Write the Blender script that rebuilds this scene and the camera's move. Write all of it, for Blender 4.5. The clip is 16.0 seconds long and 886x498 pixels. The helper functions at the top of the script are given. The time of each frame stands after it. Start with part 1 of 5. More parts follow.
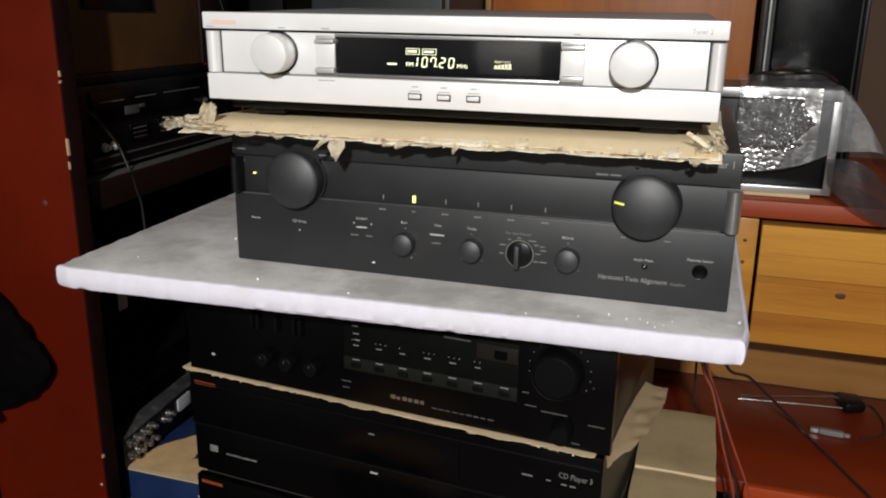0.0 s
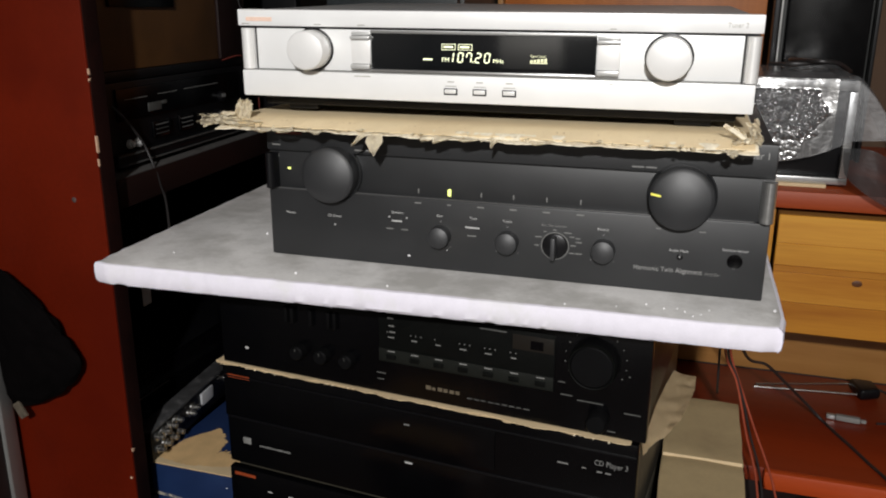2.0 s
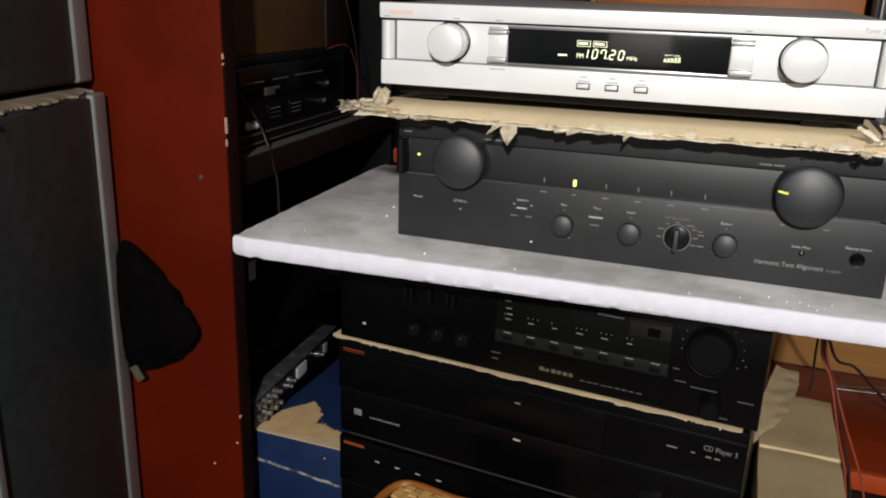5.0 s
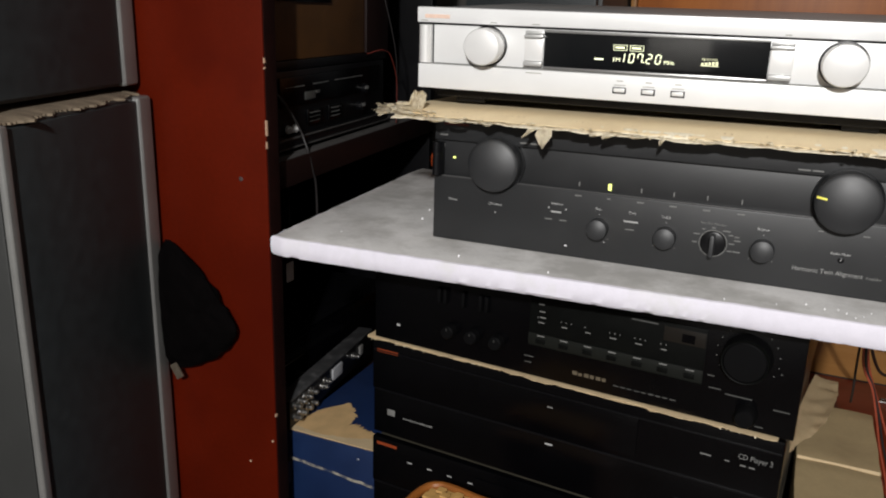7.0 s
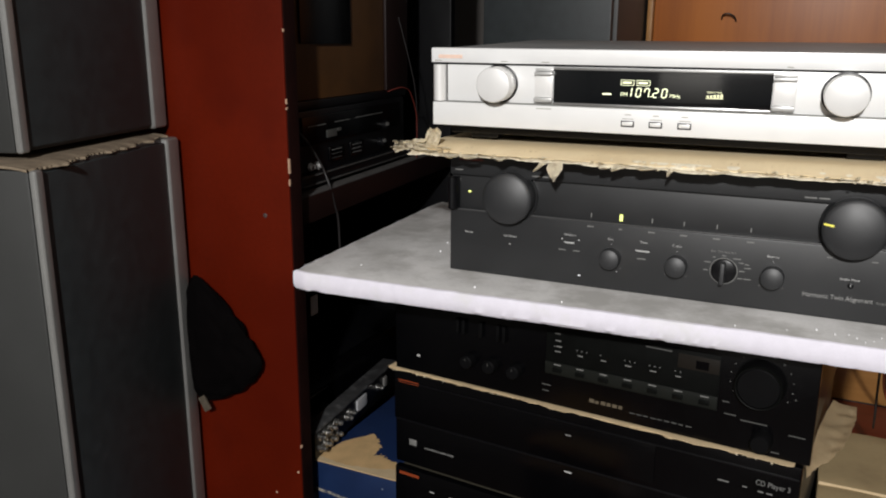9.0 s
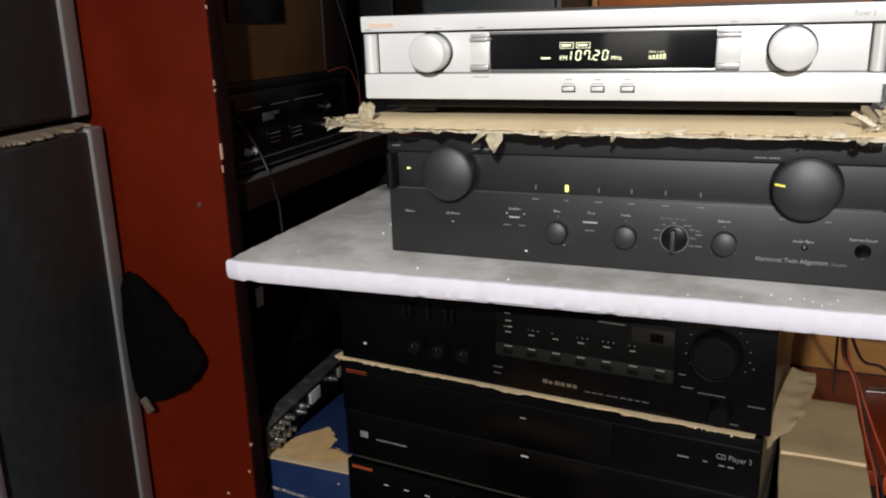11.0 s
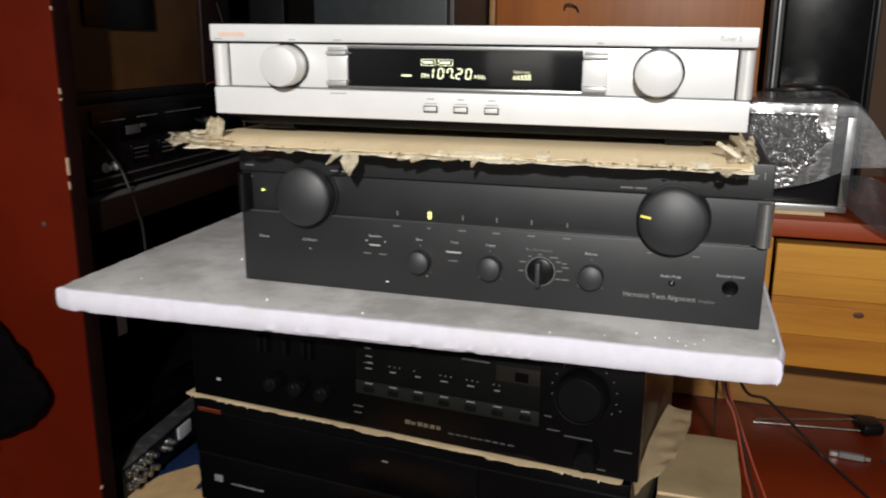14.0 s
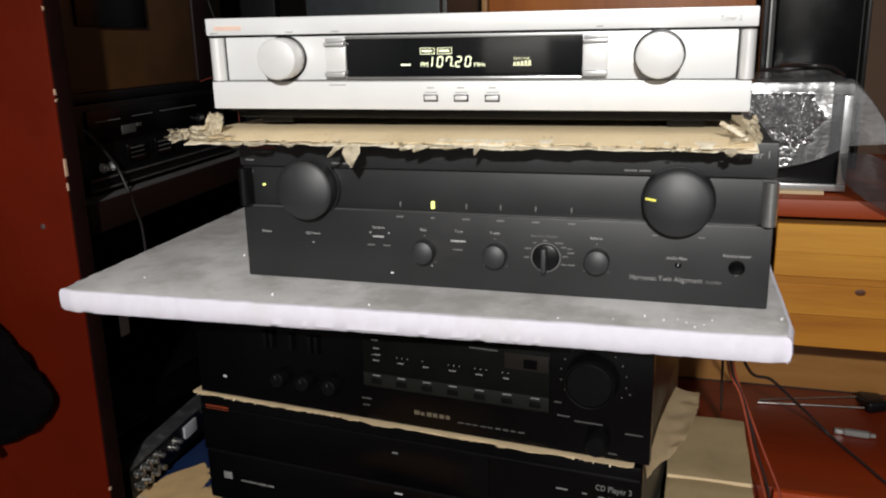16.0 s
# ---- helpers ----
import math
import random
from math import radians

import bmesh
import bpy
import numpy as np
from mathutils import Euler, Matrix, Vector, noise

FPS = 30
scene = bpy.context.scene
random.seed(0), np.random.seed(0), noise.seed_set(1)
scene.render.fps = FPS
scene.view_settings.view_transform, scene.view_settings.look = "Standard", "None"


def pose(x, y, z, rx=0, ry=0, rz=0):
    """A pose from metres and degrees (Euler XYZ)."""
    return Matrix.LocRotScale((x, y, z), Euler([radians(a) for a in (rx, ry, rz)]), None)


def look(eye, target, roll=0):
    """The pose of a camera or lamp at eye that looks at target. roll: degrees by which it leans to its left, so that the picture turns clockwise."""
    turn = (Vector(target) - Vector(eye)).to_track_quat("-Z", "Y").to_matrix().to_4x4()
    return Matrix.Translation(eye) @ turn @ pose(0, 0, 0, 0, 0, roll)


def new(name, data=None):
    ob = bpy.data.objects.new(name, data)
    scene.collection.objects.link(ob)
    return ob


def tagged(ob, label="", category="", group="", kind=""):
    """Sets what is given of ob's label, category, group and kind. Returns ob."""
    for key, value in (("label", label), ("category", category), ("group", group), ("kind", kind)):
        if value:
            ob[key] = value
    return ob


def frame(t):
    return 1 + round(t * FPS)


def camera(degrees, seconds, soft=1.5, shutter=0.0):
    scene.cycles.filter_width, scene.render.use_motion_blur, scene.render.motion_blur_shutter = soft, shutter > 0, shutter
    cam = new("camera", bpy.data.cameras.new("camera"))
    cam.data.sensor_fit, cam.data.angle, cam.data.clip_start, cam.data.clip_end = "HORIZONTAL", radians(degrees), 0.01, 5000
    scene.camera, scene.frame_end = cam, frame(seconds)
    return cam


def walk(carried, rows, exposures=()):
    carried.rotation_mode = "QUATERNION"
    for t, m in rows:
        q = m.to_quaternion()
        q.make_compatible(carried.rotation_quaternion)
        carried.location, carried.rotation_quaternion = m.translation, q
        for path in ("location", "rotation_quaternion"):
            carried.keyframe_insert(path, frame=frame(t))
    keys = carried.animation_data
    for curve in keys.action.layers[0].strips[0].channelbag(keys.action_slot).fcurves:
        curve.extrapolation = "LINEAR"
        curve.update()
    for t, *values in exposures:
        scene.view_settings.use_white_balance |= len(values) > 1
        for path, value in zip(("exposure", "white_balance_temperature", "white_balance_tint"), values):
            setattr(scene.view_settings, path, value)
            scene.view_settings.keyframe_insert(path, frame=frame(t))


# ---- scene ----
cam = camera(57.1, 16.0, soft=2.0, shutter=0.5)
PATH = [
    (0, (0.411, -0.646, 1.222), (-0.177, 1.186, 0.677), 0.7),
    (0.5, (0.406, -0.652, 1.222), (-0.184, 1.178, 0.67), -0.0),
    (1, (0.394, -0.656, 1.222), (-0.194, 1.173, 0.665), -0.1),
    (1.5, (0.385, -0.664, 1.225), (-0.196, 1.165, 0.663), -0.0),
    (2, (0.381, -0.666, 1.225), (-0.196, 1.164, 0.662), 0.2),
    (2.5, (0.378, -0.666, 1.224), (-0.192, 1.165, 0.658), 0.6),
    (3, (0.377, -0.667, 1.223), (-0.187, 1.167, 0.658), 0.9),
    (3.5, (0.364, -0.672, 1.22), (-0.204, 1.159, 0.651), 1.0),
    (4, (0.344, -0.684, 1.216), (-0.245, 1.139, 0.641), 1.3),
    (4.5, (0.329, -0.706, 1.221), (-0.322, 1.093, 0.639), 1.4),
    (5, (0.323, -0.726, 1.227), (-0.352, 1.065, 0.646), 1.7),
    (7.5, (0.336, -0.732, 1.224), (-0.447, 1.022, 0.667), 1.4),
    (8, (0.344, -0.738, 1.229), (-0.451, 1.018, 0.694), 1.1),
    (8.5, (0.337, -0.742, 1.232), (-0.484, 1.007, 0.715), 0.6),
    (9, (0.348, -0.744, 1.231), (-0.489, 1.004, 0.737), 0.2),
    (11.5, (0.355, -0.696, 1.212), (-0.369, 1.091, 0.682), -1.9),
    (12, (0.361, -0.702, 1.22), (-0.336, 1.098, 0.695), -1.6),
    (12.5, (0.359, -0.706, 1.232), (-0.324, 1.102, 0.716), -1.4),
    (13, (0.368, -0.682, 1.257), (-0.241, 1.155, 0.754), 0.3),
    (13.5, (0.38, -0.683, 1.241), (-0.202, 1.165, 0.745), 0.6),
    (14, (0.386, -0.629, 1.208), (-0.195, 1.223, 0.725), 0.4),
    (14.5, (0.4, -0.588, 1.202), (-0.158, 1.266, 0.7), -0.2),
    (15, (0.375, -0.626, 1.21), (-0.197, 1.225, 0.714), -1.1),
    (15.5, (0.385, -0.626, 1.213), (-0.178, 1.229, 0.723), -1.3),
    (16, (0.378, -0.63, 1.205), (-0.19, 1.221, 0.704), -1.3),
]
walk(cam, [(t, look(eye, target, roll)) for t, eye, target, roll in PATH])

# plan of the stacked loudspeakers: near and far upright edges
SPK_N, SPK_F, SPK_N2, SPK_F2 = (-0.341, -0.220), (-0.428, 0.062), (-0.380, -0.201), (-0.447, 0.064)

# ---------------------------------------------------------------- light
world = bpy.data.worlds.new("world")
scene.world = world
world.use_nodes = True
world.node_tree.nodes["Background"].inputs[0].default_value = (0.82, 0.86, 1.0, 1)
world.node_tree.nodes["Background"].inputs[1].default_value = 0.006
LAMP = (0.56, -1.75, 1.82)
bulb = bpy.data.lights.new("room_bulb", "POINT")
bulb.energy, bulb.color, bulb.shadow_soft_size = 155, (1.0, 0.985, 0.97), 0.035
new("room_bulb", bulb).location = LAMP


# ---------------------------------------------------------------- materials
def mat(name, base, rough=0.5, metal=0.0, var=0.15, scale=40.0, bump=0.0, fine=400.0, coat=0.0, spec=0.5, emit=None, power=0.0,
        stain=None, stain_at=0.62, stain_scale=9.0, stretch=(1, 1, 1)):
    """Principled surface with colour and gloss that vary at two scales, an optional stain colour and fine relief."""
    m = bpy.data.materials.new(name)
    m.use_nodes = True
    n, l = m.node_tree.nodes, m.node_tree.links
    b = n["Principled BSDF"]
    b.inputs["Metallic"].default_value = metal
    b.inputs["Coat Weight"].default_value = coat
    b.inputs["Coat Roughness"].default_value = 0.12
    b.inputs["Specular IOR Level"].default_value = spec
    tc, mp = n.new("ShaderNodeTexCoord"), n.new("ShaderNodeMapping")
    mp.inputs["Scale"].default_value = stretch
    l.new(tc.outputs["Object"], mp.inputs["Vector"])
    big, small = n.new("ShaderNodeTexNoise"), n.new("ShaderNodeTexNoise")
    for node, sc, det in ((big, scale, 4), (small, fine, 3)):
        node.inputs["Scale"].default_value, node.inputs["Detail"].default_value = sc, det
        l.new(mp.outputs[0], node.inputs["Vector"])
    mix = n.new("ShaderNodeMath")
    mix.operation = "MULTIPLY_ADD"
    l.new(big.outputs["Fac"], mix.inputs[0])
    mix.inputs[1].default_value = 0.7
    half = n.new("ShaderNodeMath")
    half.operation = "MULTIPLY"
    half.inputs[1].default_value = 0.3
    l.new(small.outputs["Fac"], half.inputs[0])
    l.new(half.outputs[0], mix.inputs[2])
    ramp = n.new("ShaderNodeMapRange")
    ramp.inputs["From Min"].default_value, ramp.inputs["From Max"].default_value = 0.3, 0.7
    ramp.inputs["To Min"].default_value, ramp.inputs["To Max"].default_value = 1 - var, 1 + var
    l.new(mix.outputs[0], ramp.inputs["Value"])
    mul = n.new("ShaderNodeVectorMath")
    mul.operation = "SCALE"
    mul.inputs[0].default_value = base
    l.new(ramp.outputs[0], mul.inputs["Scale"])
    colour = mul.outputs[0]
    if stain:
        spots = n.new("ShaderNodeTexNoise")
        spots.inputs["Scale"].default_value, spots.inputs["Detail"].default_value, spots.inputs["Roughness"].default_value = stain_scale, 6, 0.65
        l.new(mp.outputs[0], spots.inputs["Vector"])
        edge = n.new("ShaderNodeMapRange")
        edge.inputs["From Min"].default_value, edge.inputs["From Max"].default_value = stain_at - 0.08, stain_at + 0.08
        l.new(spots.outputs["Fac"], edge.inputs["Value"])
        blend = n.new("ShaderNodeMix")
        blend.data_type = "RGBA"
        l.new(edge.outputs[0], blend.inputs["Factor"])
        l.new(colour, blend.inputs["A"])
        blend.inputs["B"].default_value = (*stain, 1)
        colour = blend.outputs["Result"]
    l.new(colour, b.inputs["Base Color"])
    rr = n.new("ShaderNodeMapRange")
    rr.inputs["To Min"].default_value, rr.inputs["To Max"].default_value = max(0.02, rough - 0.08), min(1, rough + 0.08)
    l.new(mix.outputs[0], rr.inputs["Value"])
    l.new(rr.outputs[0], b.inputs["Roughness"])
    if bump:
        bp = n.new("ShaderNodeBump")
        bp.inputs["Strength"].default_value, bp.inputs["Distance"].default_value = 0.6, bump
        l.new(mix.outputs[0], bp.inputs["Height"])
        l.new(bp.outputs[0], b.inputs["Normal"])
    if emit:
        b.inputs["Emission Color"].default_value = (*emit, 1)
        b.inputs["Emission Strength"].default_value = power
    return m


def wood(name, light, dark, rough=0.4, along="X", rings=22.0, coat=0.2):
    """Lacquered wood with grain along one axis of the object."""
    m = bpy.data.materials.new(name)
    m.use_nodes = True
    n, l = m.node_tree.nodes, m.node_tree.links
    b = n["Principled BSDF"]
    tc, mp = n.new("ShaderNodeTexCoord"), n.new("ShaderNodeMapping")
    squeeze = {"X": (0.06, 1, 1), "Y": (1, 0.06, 1), "Z": (1, 1, 0.06)}[along]
    mp.inputs["Scale"].default_value = squeeze
    l.new(tc.outputs["Object"], mp.inputs["Vector"])
    grain, fine = n.new("ShaderNodeTexNoise"), n.new("ShaderNodeTexNoise")
    grain.inputs["Scale"].default_value, grain.inputs["Detail"].default_value, grain.inputs["Distortion"].default_value = rings, 5, 0.8
    fine.inputs["Scale"].default_value, fine.inputs["Detail"].default_value = rings * 14, 3
    l.new(mp.outputs[0], grain.inputs["Vector"])
    l.new(mp.outputs[0], fine.inputs["Vector"])
    add = n.new("ShaderNodeMath")
    add.operation = "MULTIPLY_ADD"
    add.inputs[1].default_value = 0.3
    l.new(fine.outputs["Fac"], add.inputs[0])
    l.new(grain.outputs["Fac"], add.inputs[2])
    ramp = n.new("ShaderNodeValToRGB")
    ramp.color_ramp.elements[0].position, ramp.color_ramp.elements[0].color = 0.42, (*dark, 1)
    ramp.color_ramp.elements[1].position, ramp.color_ramp.elements[1].color = 0.82, (*light, 1)
    l.new(add.outputs[0], ramp.inputs[0])
    l.new(ramp.outputs[0], b.inputs["Base Color"])
    b.inputs["Roughness"].default_value = rough
    b.inputs["Coat Weight"].default_value, b.inputs["Coat Roughness"].default_value = coat, 0.2
    bp = n.new("ShaderNodeBump")
    bp.inputs["Strength"].default_value, bp.inputs["Distance"].default_value = 0.4, 0.0004
    l.new(add.outputs[0], bp.inputs["Height"])
    l.new(bp.outputs[0], b.inputs["Normal"])
    return m


SILVER = mat("silver_paint", (0.84, 0.842, 0.835), 0.38, 0.14, 0.03, 30, 0.00002, 2500)
SILVER_KNOB = mat("silver_knob", (0.82, 0.815, 0.80), 0.36, 0.2, 0.03, 60, 0.00002, 2500)
SILVER_TOP = mat("grey_sheet_metal", (0.30, 0.30, 0.30), 0.5, 0.3, 0.12, 12, 0.00003, 900, stain=(0.36, 0.35, 0.33))
ALU = mat("brushed_aluminium", (0.55, 0.55, 0.54), 0.3, 0.85, 0.08, 20, 0.00002, 900, stretch=(1, 1, 12))
CHROME = mat("chrome", (0.62, 0.61, 0.59), 0.18, 1.0, 0.08, 80)
BLACK = mat("black_paint", (0.0112, 0.0119, 0.0130), 0.47, 0.0, 0.12, 25, 0.00003, 1800, stain=(0.018, 0.018, 0.018), stain_at=0.66, spec=0.72)
BLACK_KNOB = mat("black_satin_knob", (0.011, 0.012, 0.0138), 0.54, 0.0, 0.06, 60, 0.00002, 1500, spec=1.0)
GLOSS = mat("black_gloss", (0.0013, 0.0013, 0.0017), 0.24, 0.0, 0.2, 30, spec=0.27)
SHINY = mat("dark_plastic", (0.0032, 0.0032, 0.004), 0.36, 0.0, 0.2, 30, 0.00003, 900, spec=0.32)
WINDOW = mat("display_window", (0.005, 0.006, 0.007), 0.07, 0.0, 0.1, 30, spec=1.0)
PANEL = mat("grey_display_panel", (0.0032, 0.0036, 0.0033), 0.4, 0.0, 0.2, 50, spec=0.12)
RIDGE = mat("dusty_black_ridge", (0.055, 0.054, 0.052), 0.55, 0, 0.35, 90, stain=(0.015, 0.015, 0.015), stain_scale=40)
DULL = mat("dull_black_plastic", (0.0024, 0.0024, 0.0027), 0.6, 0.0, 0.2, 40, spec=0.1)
SATIN = mat("satin_metal", (0.52, 0.52, 0.51), 0.35, 0.3, 0.06, 30, 0.00002, 900)
INK = mat("pale_print", (0.44, 0.44, 0.43), 0.6, 0, 0.1, 200)
FAINT_INK = mat("faint_print", (0.065, 0.066, 0.062), 0.6, 0, 0.2, 200)
DIM_INK = mat("dim_print", (0.17, 0.17, 0.163), 0.6, 0, 0.15, 200)
GREY_INK = mat("grey_print", (0.42, 0.41, 0.38), 0.6, 0, 0.1, 200)
ORANGE_INK = mat("orange_print", (0.25, 0.040, 0.008), 0.55, 0, 0.1, 200)
PALE_ORANGE = mat("pale_orange_print", (0.80, 0.58, 0.47), 0.55, 0, 0.1, 200)
GOLD_INK = mat("dull_gold_print", (0.13, 0.105, 0.07), 0.45, 0.2, 0.1, 200)
GLOW = mat("display_segments", (0.7, 0.7, 0.5), 0.5, 0, 0.02, 50, emit=(0.95, 1.0, 0.62), power=1.1)
GLOW_DIM = mat("display_symbols", (0.6, 0.6, 0.4), 0.5, 0, 0.02, 50, emit=(0.95, 0.95, 0.55), power=0.6)
LED = mat("lit_indicator", (0.7, 0.75, 0.2), 0.4, 0, 0.02, 50, emit=(0.85, 0.95, 0.25), power=1.3)
# faint emission added to the knob's pointer mark, which is no lamp
MARK = mat("glowing_yellow_mark", (0.85, 0.78, 0.12), 0.5, 0, 0.05, 90, emit=(0.9, 0.85, 0.2), power=0.25)
FOAM = mat("polystyrene_board", (0.76, 0.735, 0.815), 0.85, 0, 0.05, 90, 0.0004, 600, stain=(0.70, 0.69, 0.71), stain_at=0.6, stain_scale=14)
DUSTY = mat("dusty_board_top", (0.58, 0.57, 0.56), 0.85, 0, 0.14, 22, 0.0005, 300, stain=(0.40, 0.39, 0.375), stain_at=0.53, stain_scale=10)
CRUMB = mat("white_crumb", (0.85, 0.84, 0.86), 0.8, 0, 0.05, 300)
KRAFT = mat("kraft_card", (0.62, 0.48, 0.29), 0.8, 0, 0.08, 24, 0.00015, 500, stain=(0.54, 0.41, 0.245), stain_at=0.58)
TORN = mat("torn_paper_edge", (0.84, 0.76, 0.59), 0.9, 0, 0.2, 160, 0.0004, 900, stain=(0.55, 0.43, 0.26), stain_scale=120)
CARD = mat("pale_brown_card", (0.84, 0.68, 0.43), 0.8, 0, 0.06, 18, 0.0001, 500, stain=(0.76, 0.60, 0.37), stain_at=0.6)
BOX_CARD = mat("brown_box_card", (0.38, 0.290, 0.155), 0.8, 0, 0.12, 20, 0.0003, 300, stain=(0.31, 0.232, 0.124), stain_at=0.56)
RAW_CARD = mat("raw_orange_card", (0.60, 0.40, 0.19), 0.85, 0, 0.15, 40, 0.0003, 500)
BLUE = mat("blue_printed_card", (0.0048, 0.019, 0.074), 0.55, 0, 0.15, 30, 0.0001, 500, stain=(0.007, 0.025, 0.088))
RED = mat("red_brown_paint", (0.096, 0.0070, 0.0012), 0.45, 0, 0.22, 6, 0.0002, 160, coat=0.0, spec=0.14, stain=(0.078, 0.0052, 0.0011), stain_at=0.55, stain_scale=5)
# wood stain; on the cabinet's lower parts the dark also stands for shade
DARK_WOOD = mat("dark_wood_and_shade", (0.0105, 0.0040, 0.0034), 0.5, 0, 0.2, 10, 0.0002, 200, stain=(0.012, 0.004, 0.0035), spec=0.3)
NAIL = mat("dull_nail_head", (0.075, 0.050, 0.046), 0.6, 0.2, 0.2, 200)
CHIP = mat("bare_wood_chip", (0.52, 0.33, 0.22), 0.8, 0, 0.2, 200)
RED_TOP = wood("red_stained_top", (0.190, 0.0205, 0.0022), (0.132, 0.0120, 0.0013), 0.45, "X", 16, 0.0)
RED_LIP = wood("orange_red_lipping", (0.40, 0.050, 0.004), (0.30, 0.032, 0.003), 0.5, "X", 16, 0.0)
RED_EDGE = wood("red_orange_edge", (0.35, 0.054, 0.006), (0.25, 0.032, 0.004), 0.55, "X", 16, 0.0)
PINE = wood("lacquered_pine", (0.60, 0.280, 0.034), (0.41, 0.150, 0.013), 0.38, "X", 26, 0.25)
PINE_DEEP = wood("deep_orange_pine", (0.49, 0.205, 0.021), (0.34, 0.115, 0.010), 0.38, "X", 30, 0.25)
PINE_LIGHT = wood("light_orange_pine", (0.66, 0.320, 0.043), (0.49, 0.190, 0.019), 0.38, "X", 22, 0.25)
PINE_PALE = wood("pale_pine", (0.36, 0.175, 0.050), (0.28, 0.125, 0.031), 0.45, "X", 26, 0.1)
BACK_WOOD = wood("orange_wood_panel", (0.42, 0.13, 0.018), (0.27, 0.075, 0.010), 0.42, "Z", 12, 0.2)
VENEER = wood("brown_veneer", (0.085, 0.036, 0.009), (0.055, 0.023, 0.006), 0.5, "Y", 18, 0.05)
KNOT = mat("pine_knot", (0.09, 0.028, 0.006), 0.5, 0, 0.3, 300)
CABLE = mat("black_cable", (0.02, 0.018, 0.018), 0.4, 0, 0.1, 60)
CABLE_RED = mat("red_cable", (0.115, 0.020, 0.014), 0.4, 0, 0.1, 60)
SPK_CLOTH = mat("black_speaker_cloth", (0.0205, 0.0255, 0.0275), 0.52, 0, 0.25, 60, 0.0002, 2200)
SPK_VINYL = mat("grey_black_vinyl", (0.028, 0.029, 0.028), 0.5, 0, 0.12, 12, 0.0001, 900)
TRIM = mat("grey_trim", (0.31, 0.31, 0.30), 0.36, 0.5, 0.12, 18, 0.0001, 500)
WIRE_RED = mat("copper_red_wire", (0.30, 0.062, 0.034), 0.25, 0, 0.15, 60)
OLIVE_CASE = mat("olive_grey_case", (0.060, 0.054, 0.040), 0.5, 0.2, 0.15, 20, 0.00003, 900)
SCUFF = mat("scuffed_blue_crease", (0.36, 0.33, 0.27), 0.85, 0, 0.3, 60, 0.0002, 500, stain=(0.02, 0.035, 0.085), stain_at=0.5, stain_scale=70)
FUZZ = mat("soft_black", (0.0026, 0.0021, 0.0022), 0.95, 0, 0.2, 60, 0.001, 500, spec=0.02)
WALL = mat("room_wall", (0.10, 0.092, 0.085), 0.85, 0, 0.08, 4, 0.0005, 90)
FLOOR = mat("floor_boards", (0.05, 0.032, 0.022), 0.5, 0, 0.2, 6, 0.0003, 60)
BENCH = mat("bench_wood", (0.05, 0.026, 0.014), 0.55, 0, 0.2, 12, 0.0003, 150)
CANE = mat("cane", (0.50, 0.29, 0.095), 0.5, 0, 0.2, 120, 0.0002, 600)
CANE_DARK = mat("cane_rim", (0.27, 0.090, 0.017), 0.45, 0, 0.2, 60, 0.0002, 400)
BROWN = mat("brown_curtain", (0.075, 0.04, 0.02), 0.8, 0, 0.15, 20, 0.0005, 300)
WHITE = mat("white_tag", (0.45, 0.46, 0.48), 0.6, 0, 0.1, 60)
GREY_PLASTIC = mat("grey_plastic", (0.19, 0.185, 0.175), 0.4, 0, 0.1, 60)


def bubble_material(name, haze, shine, rough, clarity=0.80):
    m = bpy.data.materials.new(name)
    m.use_nodes = True
    n, l = m.node_tree.nodes, m.node_tree.links
    n.remove(n["Principled BSDF"])
    out = n["Material Output"]
    clear, film, gloss = n.new("ShaderNodeBsdfTransparent"), n.new("ShaderNodeBsdfDiffuse"), n.new("ShaderNodeBsdfGlossy")
    clear.inputs[0].default_value = (clarity, clarity * 1.01, clarity * 1.03, 1)
    film.inputs[0].default_value = (0.55, 0.56, 0.58, 1)
    gloss.inputs["Color"].default_value = (0.95, 0.95, 0.95, 1)
    gloss.inputs["Roughness"].default_value = rough
    a, b = n.new("ShaderNodeMixShader"), n.new("ShaderNodeMixShader")
    a.inputs[0].default_value, b.inputs[0].default_value = haze, shine
    tc, wrinkles = n.new("ShaderNodeTexCoord"), n.new("ShaderNodeTexNoise")
    wrinkles.inputs["Scale"].default_value, wrinkles.inputs["Detail"].default_value = 130, 3
    l.new(tc.outputs["Object"], wrinkles.inputs["Vector"])
    bp = n.new("ShaderNodeBump")
    bp.inputs["Strength"].default_value, bp.inputs["Distance"].default_value = 0.12, 0.002
    l.new(wrinkles.outputs["Fac"], bp.inputs["Height"])
    l.new(bp.outputs[0], gloss.inputs["Normal"])
    l.new(clear.outputs[0], a.inputs[1])
    l.new(film.outputs[0], a.inputs[2])
    l.new(a.outputs[0], b.inputs[1])
    l.new(gloss.outputs[0], b.inputs[2])
    l.new(b.outputs[0], out.inputs["Surface"])
    return m


BUBBLE = bubble_material("clear_bubble_wrap", 0.13, 0.38, 0.23)
HAZY_FILM = bubble_material("hazy_smooth_film", 0.15, 0.03, 0.45)
DULL_FILM = bubble_material("dull_folded_film", 0.04, 0.02, 0.45, 0.38)


# ---------------------------------------------------------------- mesh helpers
def thing(name, label, category, m=None, group="", kind=""):
    """An empty at the base of a thing with parts."""
    ob = tagged(new(name), label, category, group, kind)
    ob.matrix_basis = m or Matrix.Identity(4)
    return ob


